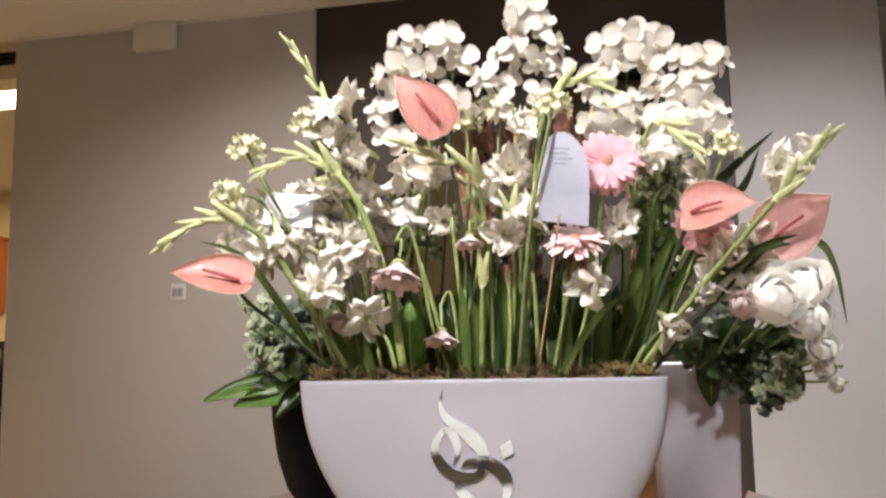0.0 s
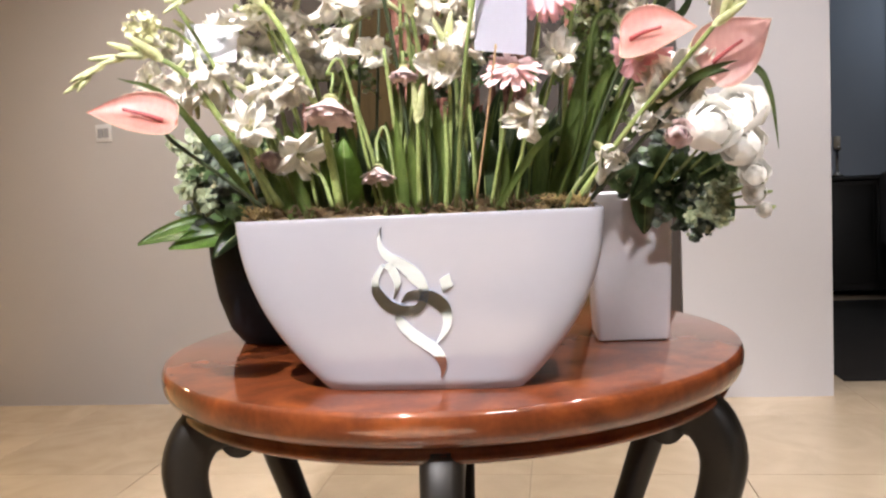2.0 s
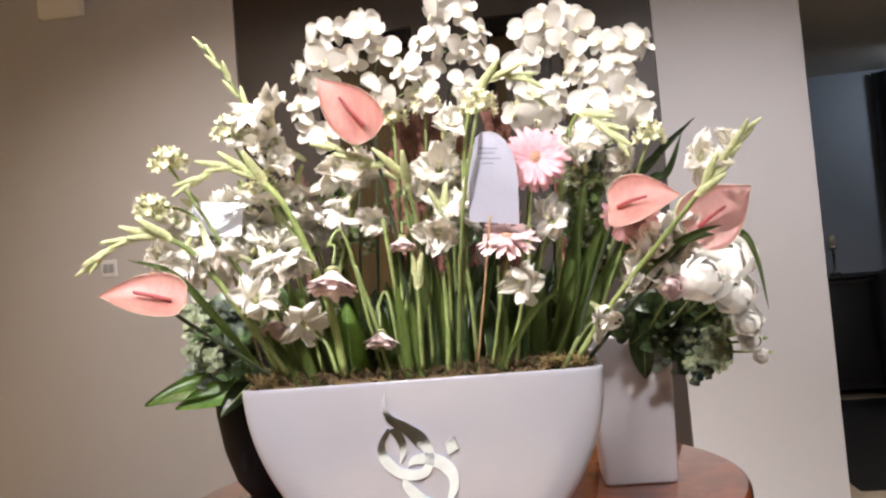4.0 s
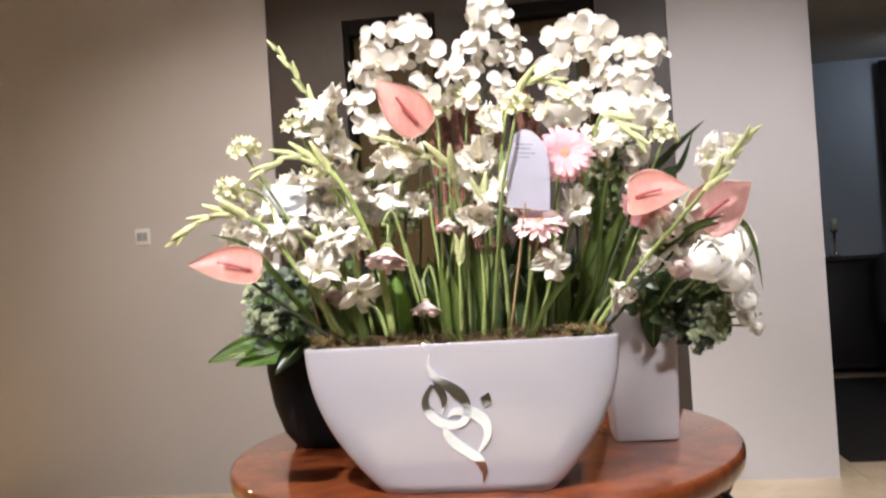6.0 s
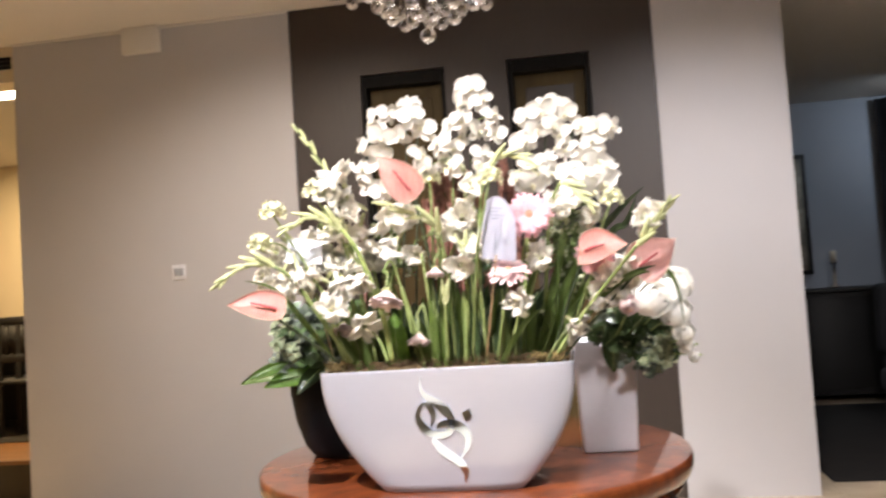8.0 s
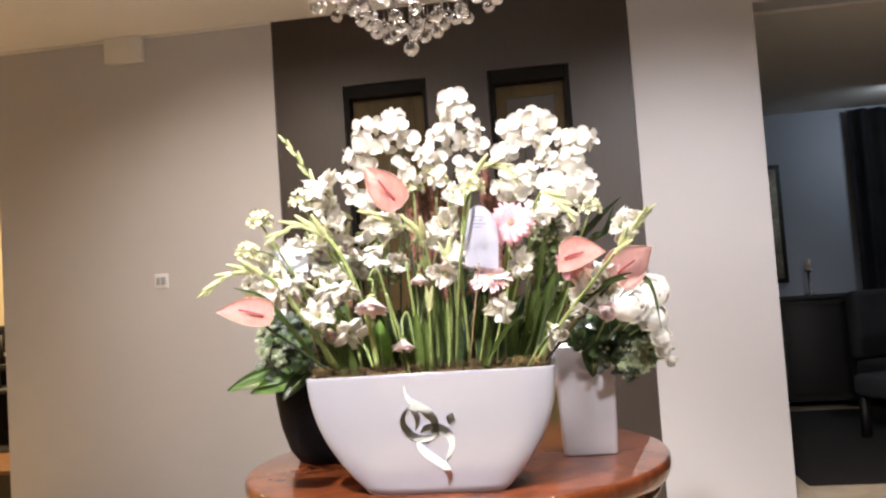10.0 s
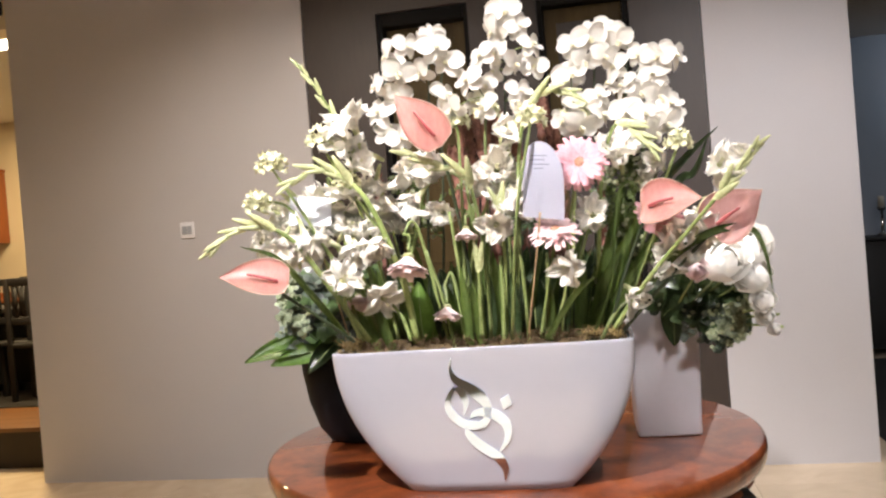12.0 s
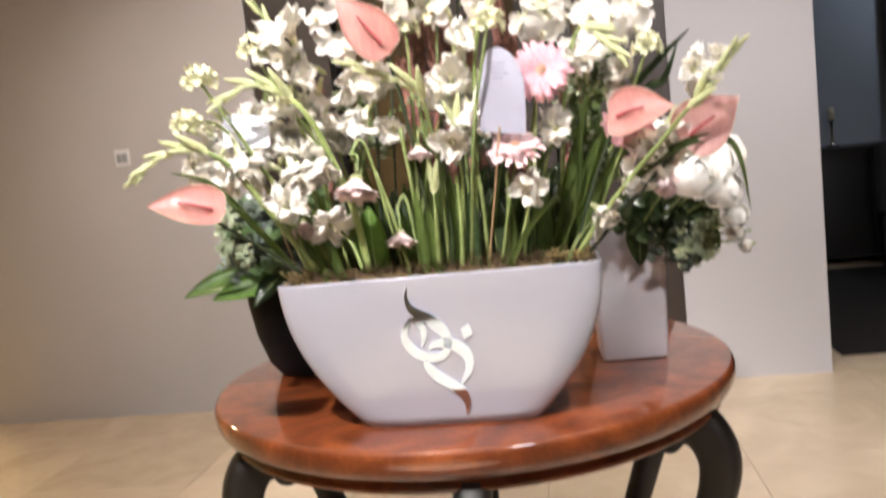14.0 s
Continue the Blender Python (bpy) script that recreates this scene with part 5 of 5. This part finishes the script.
gerbera((-0.194, 1.535, 1.186), 4, -74, [(-0.198, 1.555, 1.232), (-0.180, 1.56, 1.250), (-0.156, 1.530, 1.105)], PALEPINK, "faded pink gerbera hanging over the moss", 1.0, True)
gerbera((-0.129, 1.490, 1.359), 0, -78, [(-0.131, 1.530, 1.381), (-0.117, 1.540, 1.383), (-0.132, 1.560, 1.099)], PALEPINK, "small faded pink gerbera hanging its head", 0.8, True)
gerbera((-0.402, 1.535, 1.224), 20, -60, [(-0.400, 1.510, 1.251), (-0.392, 1.530, 1.259), (-0.352, 1.550, 1.110)], PALEPINK, "faded pink gerbera drooping among the stems", 0.95, True)

# ---- star flowers ----
bud_cluster((-0.551, 1.440, 1.528), [(-0.530, 1.450, 1.485), (-0.473, 1.480, 1.371), (-0.427, 1.510, 1.253), (-0.399, 1.540, 1.114)], 1.15)
bud_cluster((-0.441, 1.470, 1.580), [(-0.425, 1.480, 1.535), (-0.381, 1.500, 1.452), (-0.298, 1.530, 1.281), (-0.280, 1.560, 1.105)], 1.1)
bud_cluster((-0.594, 1.450, 1.446), [(-0.565, 1.470, 1.451), (-0.525, 1.490, 1.423), (-0.440, 1.520, 1.291), (-0.397, 1.550, 1.113)], 1.1)
bud_cluster((0.125, 1.640, 1.599), [(0.121, 1.650, 1.544), (0.101, 1.640, 1.338), (0.074, 1.620, 1.079)], 1.15)
bud_cluster((-0.085, 1.660, 1.629), [(-0.093, 1.660, 1.566), (-0.101, 1.650, 1.354), (-0.104, 1.620, 1.089)], 1.1)
bud_cluster((0.035, 1.440, 1.572), [(0.028, 1.420, 1.529), (-0.010, 1.440, 1.370), (-0.049, 1.520, 1.100)], 1.1)
bud_cluster((-0.162, 1.660, 1.615), [(-0.158, 1.660, 1.559), (-0.164, 1.650, 1.332), (-0.173, 1.620, 1.093)], 1.1)
bud_cluster((0.343, 1.560, 1.503), [(0.322, 1.570, 1.455), (0.250, 1.580, 1.289), (0.169, 1.580, 1.079)], 1.0)
bud_cluster((-0.392, 1.500, 1.475), [(-0.385, 1.520, 1.440), (-0.351, 1.540, 1.310), (-0.320, 1.560, 1.107)], 0.9)
bud_cluster((-0.428, 1.540, 1.470), [(-0.462, 1.560, 1.500), (-0.443, 1.560, 1.407), (-0.392, 1.580, 1.108)], 0.8)

# ---- rust red plumes behind ----
rng = random.Random(3)


def plume(path, label="rust red amaranth plume standing behind the flowers"):
    bloom = thing("amaranth_plume", path[0], label, "amaranth", "rust red plumes")
    part("stem", tube(bmesh.new(), path[:2], 0.004), DARKSTEM, bloom)
    line, bm = smooth_line(path[1:], 10), bmesh.new()
    tube(bm, path[1:], 0.010, 0.004, sides=7)
    for k in range(420):
        q = line[rng.randrange(len(line))]
        a = rng.uniform(0, 6.28)
        d = Vector((math.cos(a), math.sin(a), 0)) * rng.uniform(0.004, 0.020)
        sheet(bm, spanning(q + 0.4 * d, q + d + Vector((0, 0, rng.uniform(0.012, 0.030))), (d.x, d.y - 0.01, 0.004)), rng.uniform(0.014, 0.030), rng.uniform(0.0018, 0.0034), pointed, bend=0.5, nu=3, nv=2)
    part("plume", bm, AMARANTH, bloom)


for a, b in ((820, 215), (866, 205), (905, 250), (962, 190), (1046, 215), (790, 260), (640, 290), (885, 300), (930, 300), (803, 208), (836, 204), (852, 216), (884, 210), (948, 196), (975, 230)):
    x, z = -0.114 + (a - 850) * 0.00143, 1.499 + (300 - b) * 0.00146
    plume([(PX + 0.5 * (x - PX), 1.80, TOP + PH), (x, 1.83, z - 0.42), (x + 0.004, 1.83, z - 0.10), (x - 0.006, 1.83, z)])

# ---- leaves in the planter ----
for k in range(38):
    x0 = PX + rng.uniform(-0.27, 0.27)
    y0 = PY + rng.uniform(-0.10, 0.13)
    lean = (x0 - PX) * rng.uniform(0.15, 0.55) + rng.uniform(-0.02, 0.02)
    h = rng.uniform(0.12, 0.30) * (1.0 if abs(x0 - PX) < 0.18 else 0.75)
    long_leaf([(x0, y0, TOP + PH - 0.01), (x0 + lean * 0.4, y0 - 0.005, TOP + PH + 0.5 * h), (x0 + lean, y0 + rng.uniform(-0.03, 0.01), TOP + PH + h)], rng.uniform(0.012, 0.024), BROADLEAF if k % 5 == 0 else BLADE, twist=rng.uniform(-0.9, 0.9))
for x0, x1, top in ((806, 792, 350), (838, 828, 300), (872, 880, 440), (920, 912, 380), (948, 966, 440), (780, 742, 420), (668, 600, 430)):
    a, b = -0.100 + (x0 - 850) * 0.00122, -0.100 + (x1 - 850) * 0.00122
    z = 1.092 + (600 - top) * 0.00122
    tagged(part("green_shoot", tube(bmesh.new(), [(a, 1.55, TOP + PH - 0.01), ((a + b) / 2 + 0.004, 1.54, (z + 1.09) / 2), (b, 1.53, z)], 0.0048, 0.0036, sides=8), STEMGREEN), "upright fresh green shoot in the planter", "shoot", "green shoots")
for x0, x1, top, half, y, material in ((812, 806, 452, 0.014, 1.535, BLADE), (850, 858, 470, 0.016, 1.54, BROADLEAF), (872, 866, 430, 0.018, 1.55, BLADE), (892, 898, 470, 0.020, 1.56, BROADLEAF), (836, 826, 480, 0.015, 1.53, BLADE), (766, 742, 470, 0.018, 1.56, BROADLEAF), (716, 676, 470, 0.016, 1.545, BLADE), (960, 966, 490, 0.015, 1.55, BLADE), (982, 994, 470, 0.017, 1.57, BROADLEAF), (1012, 1030, 450, 0.016, 1.57, BLADE), (664, 628, 500, 0.014, 1.54, BLADE), (640, 596, 520, 0.013, 1.54, BLADE)):
    a, b = -0.100 + (x0 - 850) * 0.00122, -0.100 + (x1 - 850) * 0.00122
    z = 1.092 + (600 - top) * 0.00122
    long_leaf([(a, y, TOP + PH - 0.01), ((a + b) / 2, y - 0.004, (z + 1.09) / 2), (b, y - 0.012, z)], half, material, "broad green sheathing leaf round the stems", twist=0.15)
# fan of sword leaves towards the vase
for x1, y1, base, half in ((1190, 350, 1090, 0.013), (1160, 395, 1080, 0.014), (1215, 400, 1096, 0.012), (1130, 440, 1070, 0.012), (1180, 450, 1088, 0.011), (1145, 330, 1076, 0.010)):
    a, b = 0.140 + (base - 1080) * 0.00122, 0.140 + (x1 - 1080) * 0.00122
    z = 1.105 + (590 - y1) * 0.00122
    long_leaf([(a, 1.58, TOP + PH - 0.01), ((a * 0.6 + b * 0.4), 1.56, 0.5 * (z + 1.09)), (b, 1.54, z)], 1.6 * half, label="broad green sword leaf fanning outwards")
long_leaf([(0.152, 1.620, 1.072), (0.283, 1.600, 1.386), (0.347, 1.580, 1.465), (0.427, 1.560, 1.531)], 0.013, BROADLEAF, "dark blue-green pointed leaf rising over the flowers", 0.5)
long_leaf([(0.162, 1.640, 1.069), (0.323, 1.630, 1.396), (0.376, 1.620, 1.441), (0.409, 1.610, 1.512)], 0.011, BROADLEAF, "dark blue-green pointed leaf rising over the flowers", 0.3)
long_leaf([(0.239, 1.520, 1.182), (0.310, 1.470, 1.263), (0.387, 1.440, 1.308), (0.453, 1.420, 1.308), (0.477, 1.410, 1.264), (0.487, 1.400, 1.174)], 0.009, BLADE, "green leaf arching over and hanging down", 0.2)
long_leaf([(0.126, 1.520, 1.092), (0.176, 1.490, 1.213), (0.196, 1.480, 1.354), (0.210, 1.480, 1.412), (0.234, 1.480, 1.424), (0.256, 1.480, 1.390)], 0.0048, BLADE, "thick green stem bent over at its tip", 0.1)
long_leaf([(-0.437, 1.550, 1.120), (-0.478, 1.460, 1.222), (-0.542, 1.410, 1.322), (-0.618, 1.390, 1.354)], 0.008, BLADE, "slender green leaf reaching sideways", 0.3)
long_leaf([(0.030, 1.500, 1.101), (0.098, 1.470, 1.196), (0.154, 1.450, 1.238)], 0.008, BLADE, "slender green leaf reaching sideways", 0.4)
broad_leaf((-0.259, 1.550, 1.104), (-0.258, 1.520, 1.240), 0.034, (0.1, -1, 0.15), BRIGHTLEAF, "bright green rounded leaf standing in the moss")
broad_leaf((-0.241, 1.570, 1.100), (-0.221, 1.550, 1.229), 0.028, (-0.2, -1, 0.2), BRIGHTLEAF, "bright green rounded leaf standing in the moss")
broad_leaf((-0.329, 1.600, 1.107), (-0.328, 1.590, 1.319), 0.026, (0.2, -1, 0.1), BROADLEAF, "dark green leaf among the stems")
broad_leaf((-0.003, 1.620, 1.086), (-0.003, 1.620, 1.255), 0.034, (0.1, -1, 0.1), BROADLEAF, "dark green leaf among the stems")
broad_leaf((0.112, 1.620, 1.080), (0.138, 1.620, 1.258), 0.036, (-0.1, -1, 0.1), BROADLEAF, "dark green leaf among the stems")
broad_leaf((-0.193, 1.660, 1.092), (-0.233, 1.660, 1.270), 0.036, (0.1, -1, 0.1), BROADLEAF, "dark green leaf among the stems")
broad_leaf((-0.112, 1.660, 1.087), (-0.110, 1.660, 1.288), 0.036, (0.0, -1, 0.1), BROADLEAF, "dark green leaf among the stems")
broad_leaf((-0.061, 1.680, 1.081), (-0.057, 1.680, 1.296), 0.036, (0.0, -1, 0.1), BROADLEAF, "dark green leaf among the stems")


for k in range(16):
    x0 = PX + rng.uniform(-0.25, 0.26)
    broad_leaf((x0, PY + rng.uniform(0.0, 0.12), TOP + PH - 0.01), (x0 + (x0 - PX) * 0.35, PY + rng.uniform(0.0, 0.14), TOP + PH + rng.uniform(0.16, 0.27)), rng.uniform(0.026, 0.040), (rng.uniform(-0.4, 0.4), -1, 0.1), BROADLEAF, "dark green leaf among the stems")


def filler_bush(at, spread, count, leaf, stars, label, name="filler_spray", material=None, group="filler foliage"):
    """Twigs with many small leaves and a few tiny pale flowers."""
    bush = thing(name, at, label, "foliage", group)
    rng = random.Random(int(1000 * at[0]) % 97 + count)
    twigs, leaves, pale = bmesh.new(), bmesh.new(), bmesh.new()
    for _ in range(count):
        d = Vector((max(-0.9, min(0.9, rng.gauss(0, 0.45))), max(-0.8, min(0.8, rng.gauss(0, 0.35))), rng.uniform(-0.35, 1.0)))
        tip = Vector(at) + Vector((d.x * spread[0], d.y * spread[1], d.z * spread[2]))
        mid = Vector(at).lerp(tip, 0.5) + Vector((0, 0, 0.15 * spread[2]))
        tube(twigs, [at, mid, tip], 0.0016, 0.0007, sides=4, steps=4)
        line = smooth_line([at, mid, tip], 8)
        for q in line[4:]:
            for _ in range(2):
                out = Vector((rng.uniform(-1, 1), rng.uniform(-1, 0.5), rng.uniform(-0.5, 0.8))).normalized()
                sheet(leaves, spanning(q, q + out, (rng.uniform(-0.6, 0.6), -1, rng.uniform(-0.2, 0.9))), leaf * rng.uniform(0.7, 1.2), leaf * 0.36, pointed if leaf < 0.02 or material is BROADLEAF else round_petal, bend=0.4, nu=4, nv=2)
        if rng.random() < stars:
            for _ in range(3):
                q = line[-1 - rng.randrange(4)] + Vector((rng.uniform(-0.012, 0.012), -0.008, rng.uniform(-0.01, 0.012)))
                out = Vector((rng.uniform(-1, 1), -0.6, rng.uniform(-0.4, 1))).normalized()
                for j in range(3):
                    sheet(pale, spanning(q, q + out, (0, -1, 0.4)) @ turned(0, 0) @ Matrix.Rotation(radians(120 * j), 4, "Z"), 0.013, 0.0055, round_petal, bend=0.5, nu=3, nv=2)
    part("twig_work", twigs, DARKSTEM, bush)
    tagged(part("foliage", leaves, material or EUCALYPT, bush), kind="stuff")
    if len(pale.verts):
        tagged(part("blossom", pale, PALELEAF, bush, "tiny cream flowers"), kind="stuff")
    else:
        pale.free()
    return bush


filler_bush((0.216, 1.620, 1.290), (0.09, 0.05, 0.23), 60, 0.012, 0.9, "airy twigs with tiny cream flowers", material=BLADE)
filler_bush((0.166, 1.620, 1.128), (0.07, 0.05, 0.10), 16, 0.014, 0.5, "airy twigs with tiny cream flowers", material=BLADE)
filler_bush((-0.294, 1.720, 1.369), (0.16, 0.05, 0.14), 24, 0.012, 0.6, "airy twigs with tiny cream flowers", material=BLADE)
filler_bush((-0.047, 1.740, 1.322), (0.16, 0.05, 0.16), 22, 0.014, 0.2, "dark leafy twigs behind the stems", material=BROADLEAF)

# ---- foliage in the black pot ----
filler_bush((-0.610, 1.91, 1.11), (0.15, 0.12, 0.15), 80, 0.028, 0.35, "grey-green eucalyptus spilling over the black pot", "eucalyptus_bunch")
filler_bush((-0.57, 1.90, 1.11), (0.16, 0.10, 0.17), 50, 0.034, 0.1, "dark leafy sprigs in the black pot", "leafy_bunch", BROADLEAF)
for tip, base, half, normal in (((-0.824, 1.800, 1.074), (-0.618, 1.920, 1.068), 0.042, (0.1, -0.75, 0.9)), ((-0.798, 1.840, 1.086), (-0.610, 1.950, 1.092), 0.036, (0.2, -0.5, 1)), ((-0.750, 1.800, 1.044), (-0.580, 1.900, 1.062), 0.034, (0.0, -1, 0.5)), ((-0.645, 1.800, 1.016), (-0.578, 1.900, 1.081), 0.028, (-0.1, -1, 0.3)), ((-0.843, 1.900, 1.096), (-0.609, 2.000, 1.094), 0.034, (0.3, -0.4, 1))):
    broad_leaf(base, tip, half, normal, BRIGHTLEAF if half > 0.033 else BROADLEAF, "long glossy pointed leaf hanging over the pot's rim", bend=0.4, group="pot leaves")

filler_bush((-0.690, 1.84, 1.13), (0.05, 0.05, 0.17), 7, 0.024, 0.6, "pale round-leaved eucalyptus beside the pot", "eucalyptus_bunch", PALEGREEN)

# ---- roses and leaves in the white vase ----


def rose(at, r, yaw, pitch, material=None, label="full ivory rose above the white vase"):
    bloom = thing("rose", at, label, "rose", "ivory roses")
    m = aimed(at, yaw, pitch, draw.uniform(0, 360), r)
    rng = random.Random(int(at[0] * 997))
    heart_bm = bmesh.new()
    bmesh.ops.create_uvsphere(heart_bm, u_segments=14, v_segments=10, radius=0.38, matrix=m @ Matrix.Translation((0, -0.05, 0)) @ Matrix.Diagonal((0.9, 1.05, 0.9, 1)))
    part("rose_heart", heart_bm, material or ROSE, bloom)
    # cupped petals wrapped round the heart, each ring wider and more open, with a lip that turns out
    for ring, (count, radius, mouth, flare) in enumerate(((3, 0.46, 8, 0.03), (4, 0.62, 26, 0.06), (5, 0.80, 46, 0.10), (5, 1.0, 66, 0.16))):
        for k in range(count):
            bm, rows = bmesh.new(), []
            turn, half = 360 * k / count + 40 * ring + rng.uniform(-10, 10), 0.62 * 360 / count
            lip = mouth + rng.uniform(-8, 8)
            for i in range(8):
                u = i / 7
                row = []
                for j in range(9):
                    v = j / 4 - 1
                    polar = radians(165 + (lip + 14 * v * v - 165) * u)
                    r = radius * (1 + flare * max(0.0, u - 0.7) / 0.3 + 0.07 * v + 0.03 * math.sin(6 * v + 2 * ring + k) * u)
                    a = radians(turn + half * v * (0.35 + 0.65 * math.sin(math.pi * min(0.62, 0.1 + 0.6 * u))))
                    row.append(bm.verts.new(m @ Vector((r * math.sin(polar) * math.sin(a), -r * math.cos(polar), r * math.sin(polar) * math.cos(a)))))
                rows.append(row)
            for lower, upper in zip(rows, rows[1:]):
                for j in range(8):
                    bm.faces.new((lower[j], lower[j + 1], upper[j + 1], upper[j]))
            part("petal", bm, material or ROSE, bloom)
    part("stem", tube(bmesh.new(), [m @ Vector((0, 0.35, 0)), m @ Vector((0, 1.0, -0.4)), (0.30 + 0.2 * (at[0] - 0.3), 2.0, 1.06)], 0.003, sides=6), STEMGREEN, bloom)
    return bloom


rose((0.437, 1.700, 1.235), 0.055, 15, 30)
rose((0.495, 1.740, 1.264), 0.054, -20, 45)
rose((0.501, 1.720, 1.193), 0.042, -30, 20)
rose((0.518, 1.700, 1.136), 0.028, -25, 20)
rose((0.522, 1.720, 1.098), 0.022, -35, -10, label="small ivory rose low beside the vase")
rose((0.542, 1.730, 1.064), 0.015, -35, -10, label="small ivory rosebud low beside the vase")
rose((0.370, 1.660, 1.219), 0.026, 10, 20, PALEPINK, "small pale pink rosebud above the white vase")
filler_bush((0.38, 1.93, 1.10), (0.15, 0.12, 0.20), 22, 0.026, 0.5, "grey-green eucalyptus around the roses", "eucalyptus_bunch")
filler_bush((0.473, 1.860, 1.104), (0.10, 0.07, -0.10), 12, 0.022, 0.9, "eucalyptus sprigs hanging from the vase", "eucalyptus_bunch")
filler_bush((0.388, 1.900, 1.084), (0.14, 0.08, 0.10), 15, 0.050, 0.2, "dark leafy sprigs in the white vase", "leafy_bunch", BROADLEAF)
filler_bush((0.475, 1.80, 1.12), (0.08, 0.06, -0.09), 7, 0.024, 0.8, "pale round eucalyptus leaves hanging beside the roses", "eucalyptus_bunch", PALEGREEN)
for base, tip, half in (((0.328, 1.880, 1.147), (0.325, 1.870, 1.011), 0.034), ((0.417, 1.870, 1.142), (0.411, 1.850, 1.018), 0.034), ((0.384, 1.880, 1.158), (0.294, 1.850, 1.095), 0.028), ((0.476, 1.880, 1.109), (0.513, 1.870, 1.037), 0.022), ((0.437, 1.880, 1.126), (0.454, 1.860, 1.028), 0.026)):
    broad_leaf(base, tip, half, (0.05, -1, 0.25), BROADLEAF, "broad dark green leaf hanging over the vase", bend=0.4, group="vase leaves")

# ---- cards ----
tag_card = thing("gift_card", (0.036, 1.440, 1.361), "lilac-white card with a pointed round top on a stick", "card")
low_l, low_r, top = Vector((0.003, 1.445, 1.369)), Vector((0.090, 1.445, 1.355)), Vector((0.057, 1.435, 1.524))
side, up = (low_r - low_l), None
mid = (low_l + low_r) / 2
up = top - mid
outline = [(-0.5, 0), (0.5, 0), (0.505, 0.25), (0.50, 0.50), (0.47, 0.66), (0.39, 0.80), (0.26, 0.91), (0.10, 0.98), (-0.04, 1.0), (-0.20, 0.985), (-0.34, 0.92), (-0.44, 0.80), (-0.49, 0.64), (-0.50, 0.45), (-0.50, 0.25)]
bm = bmesh.new()
face = bm.faces.new([bm.verts.new(mid + side * a + up * b) for a, b in outline])
bmesh.ops.solidify(bm, geom=[face], thickness=0.0012)
flat(part("card", bm, CARD, tag_card))
for k, (a, b) in enumerate(((-0.28, 0.10), (-0.30, 0.05), (-0.26, 0.16), (-0.22, 0.02))):
    bm = bmesh.new()
    z = 0.80 - 0.055 * k
    p = [mid + side * s + up * (z + dz) + Vector((0, -0.0018, 0)) for s, dz in ((a, 0), (b, 0.012), (b, 0.022), (a, 0.010))]
    bm.faces.new([bm.verts.new(q) for q in p])
    flat(part("writing_line", bm, INK, tag_card))
part("stick", tube(bmesh.new(), [(0.041, 1.434, 1.375), (0.018, 1.460, 1.249), (-0.008, 1.490, 1.116)], 0.0022, sides=6), STICK, tag_card)

envelope = thing("envelope", (-0.489, 1.50, 1.426), "white paper envelope tucked between the flowers", "envelope")
m = Matrix.Translation((-0.489, 1.50, 1.426)) @ pose(0, 0, 0, -8, 5, 12)
flat(part("sleeve", boxed(-0.048, 0.048, -0.0015, 0.0015, -0.036, 0.030, bevel=0.0006), PAPER, envelope, m=m))
bm = bmesh.new()
lip = [bm.verts.new((x, y, z)) for y in (-0.0045, -0.0025) for x, z in ((-0.048, 0.030), (0.048, 0.030), (0.006, -0.012), (-0.006, -0.012))]
bm.faces.new(lip[:4])
bm.faces.new(lip[4:])
for k in range(4):
    bm.faces.new((lip[k], lip[(k + 1) % 4], lip[4 + (k + 1) % 4], lip[4 + k]))
flat(part("flap", bm, PAPER, envelope, m=m))
part("stick", tube(bmesh.new(), [m @ Vector((0, 0.004, -0.02)), (-0.452, 1.600, 1.114)], 0.002, sides=5), STICK, envelope)

# ---- marble floor ----
floor = structure("floor", boxed(-7.8, 6.0, -4.0, 9.2, -0.06, -0.006), GROUT, "cream marble floor laid in large square slabs")
slab = mesh_of("tile", boxed(-0.3985, 0.3985, -0.3985, 0.3985, -0.0055, 0.0), smooth=False)
for i in range(16):
    for j in range(16):
        x, y = -6.8 + 0.8 * i, -3.6 + 0.8 * j
        if not (y > 5.1 and x < -1.6):
            part("tile", slab, TILE, floor, m=pose(x, y, 0, 0, 0, 90 * ((i * 7 + j * 3) % 4)))
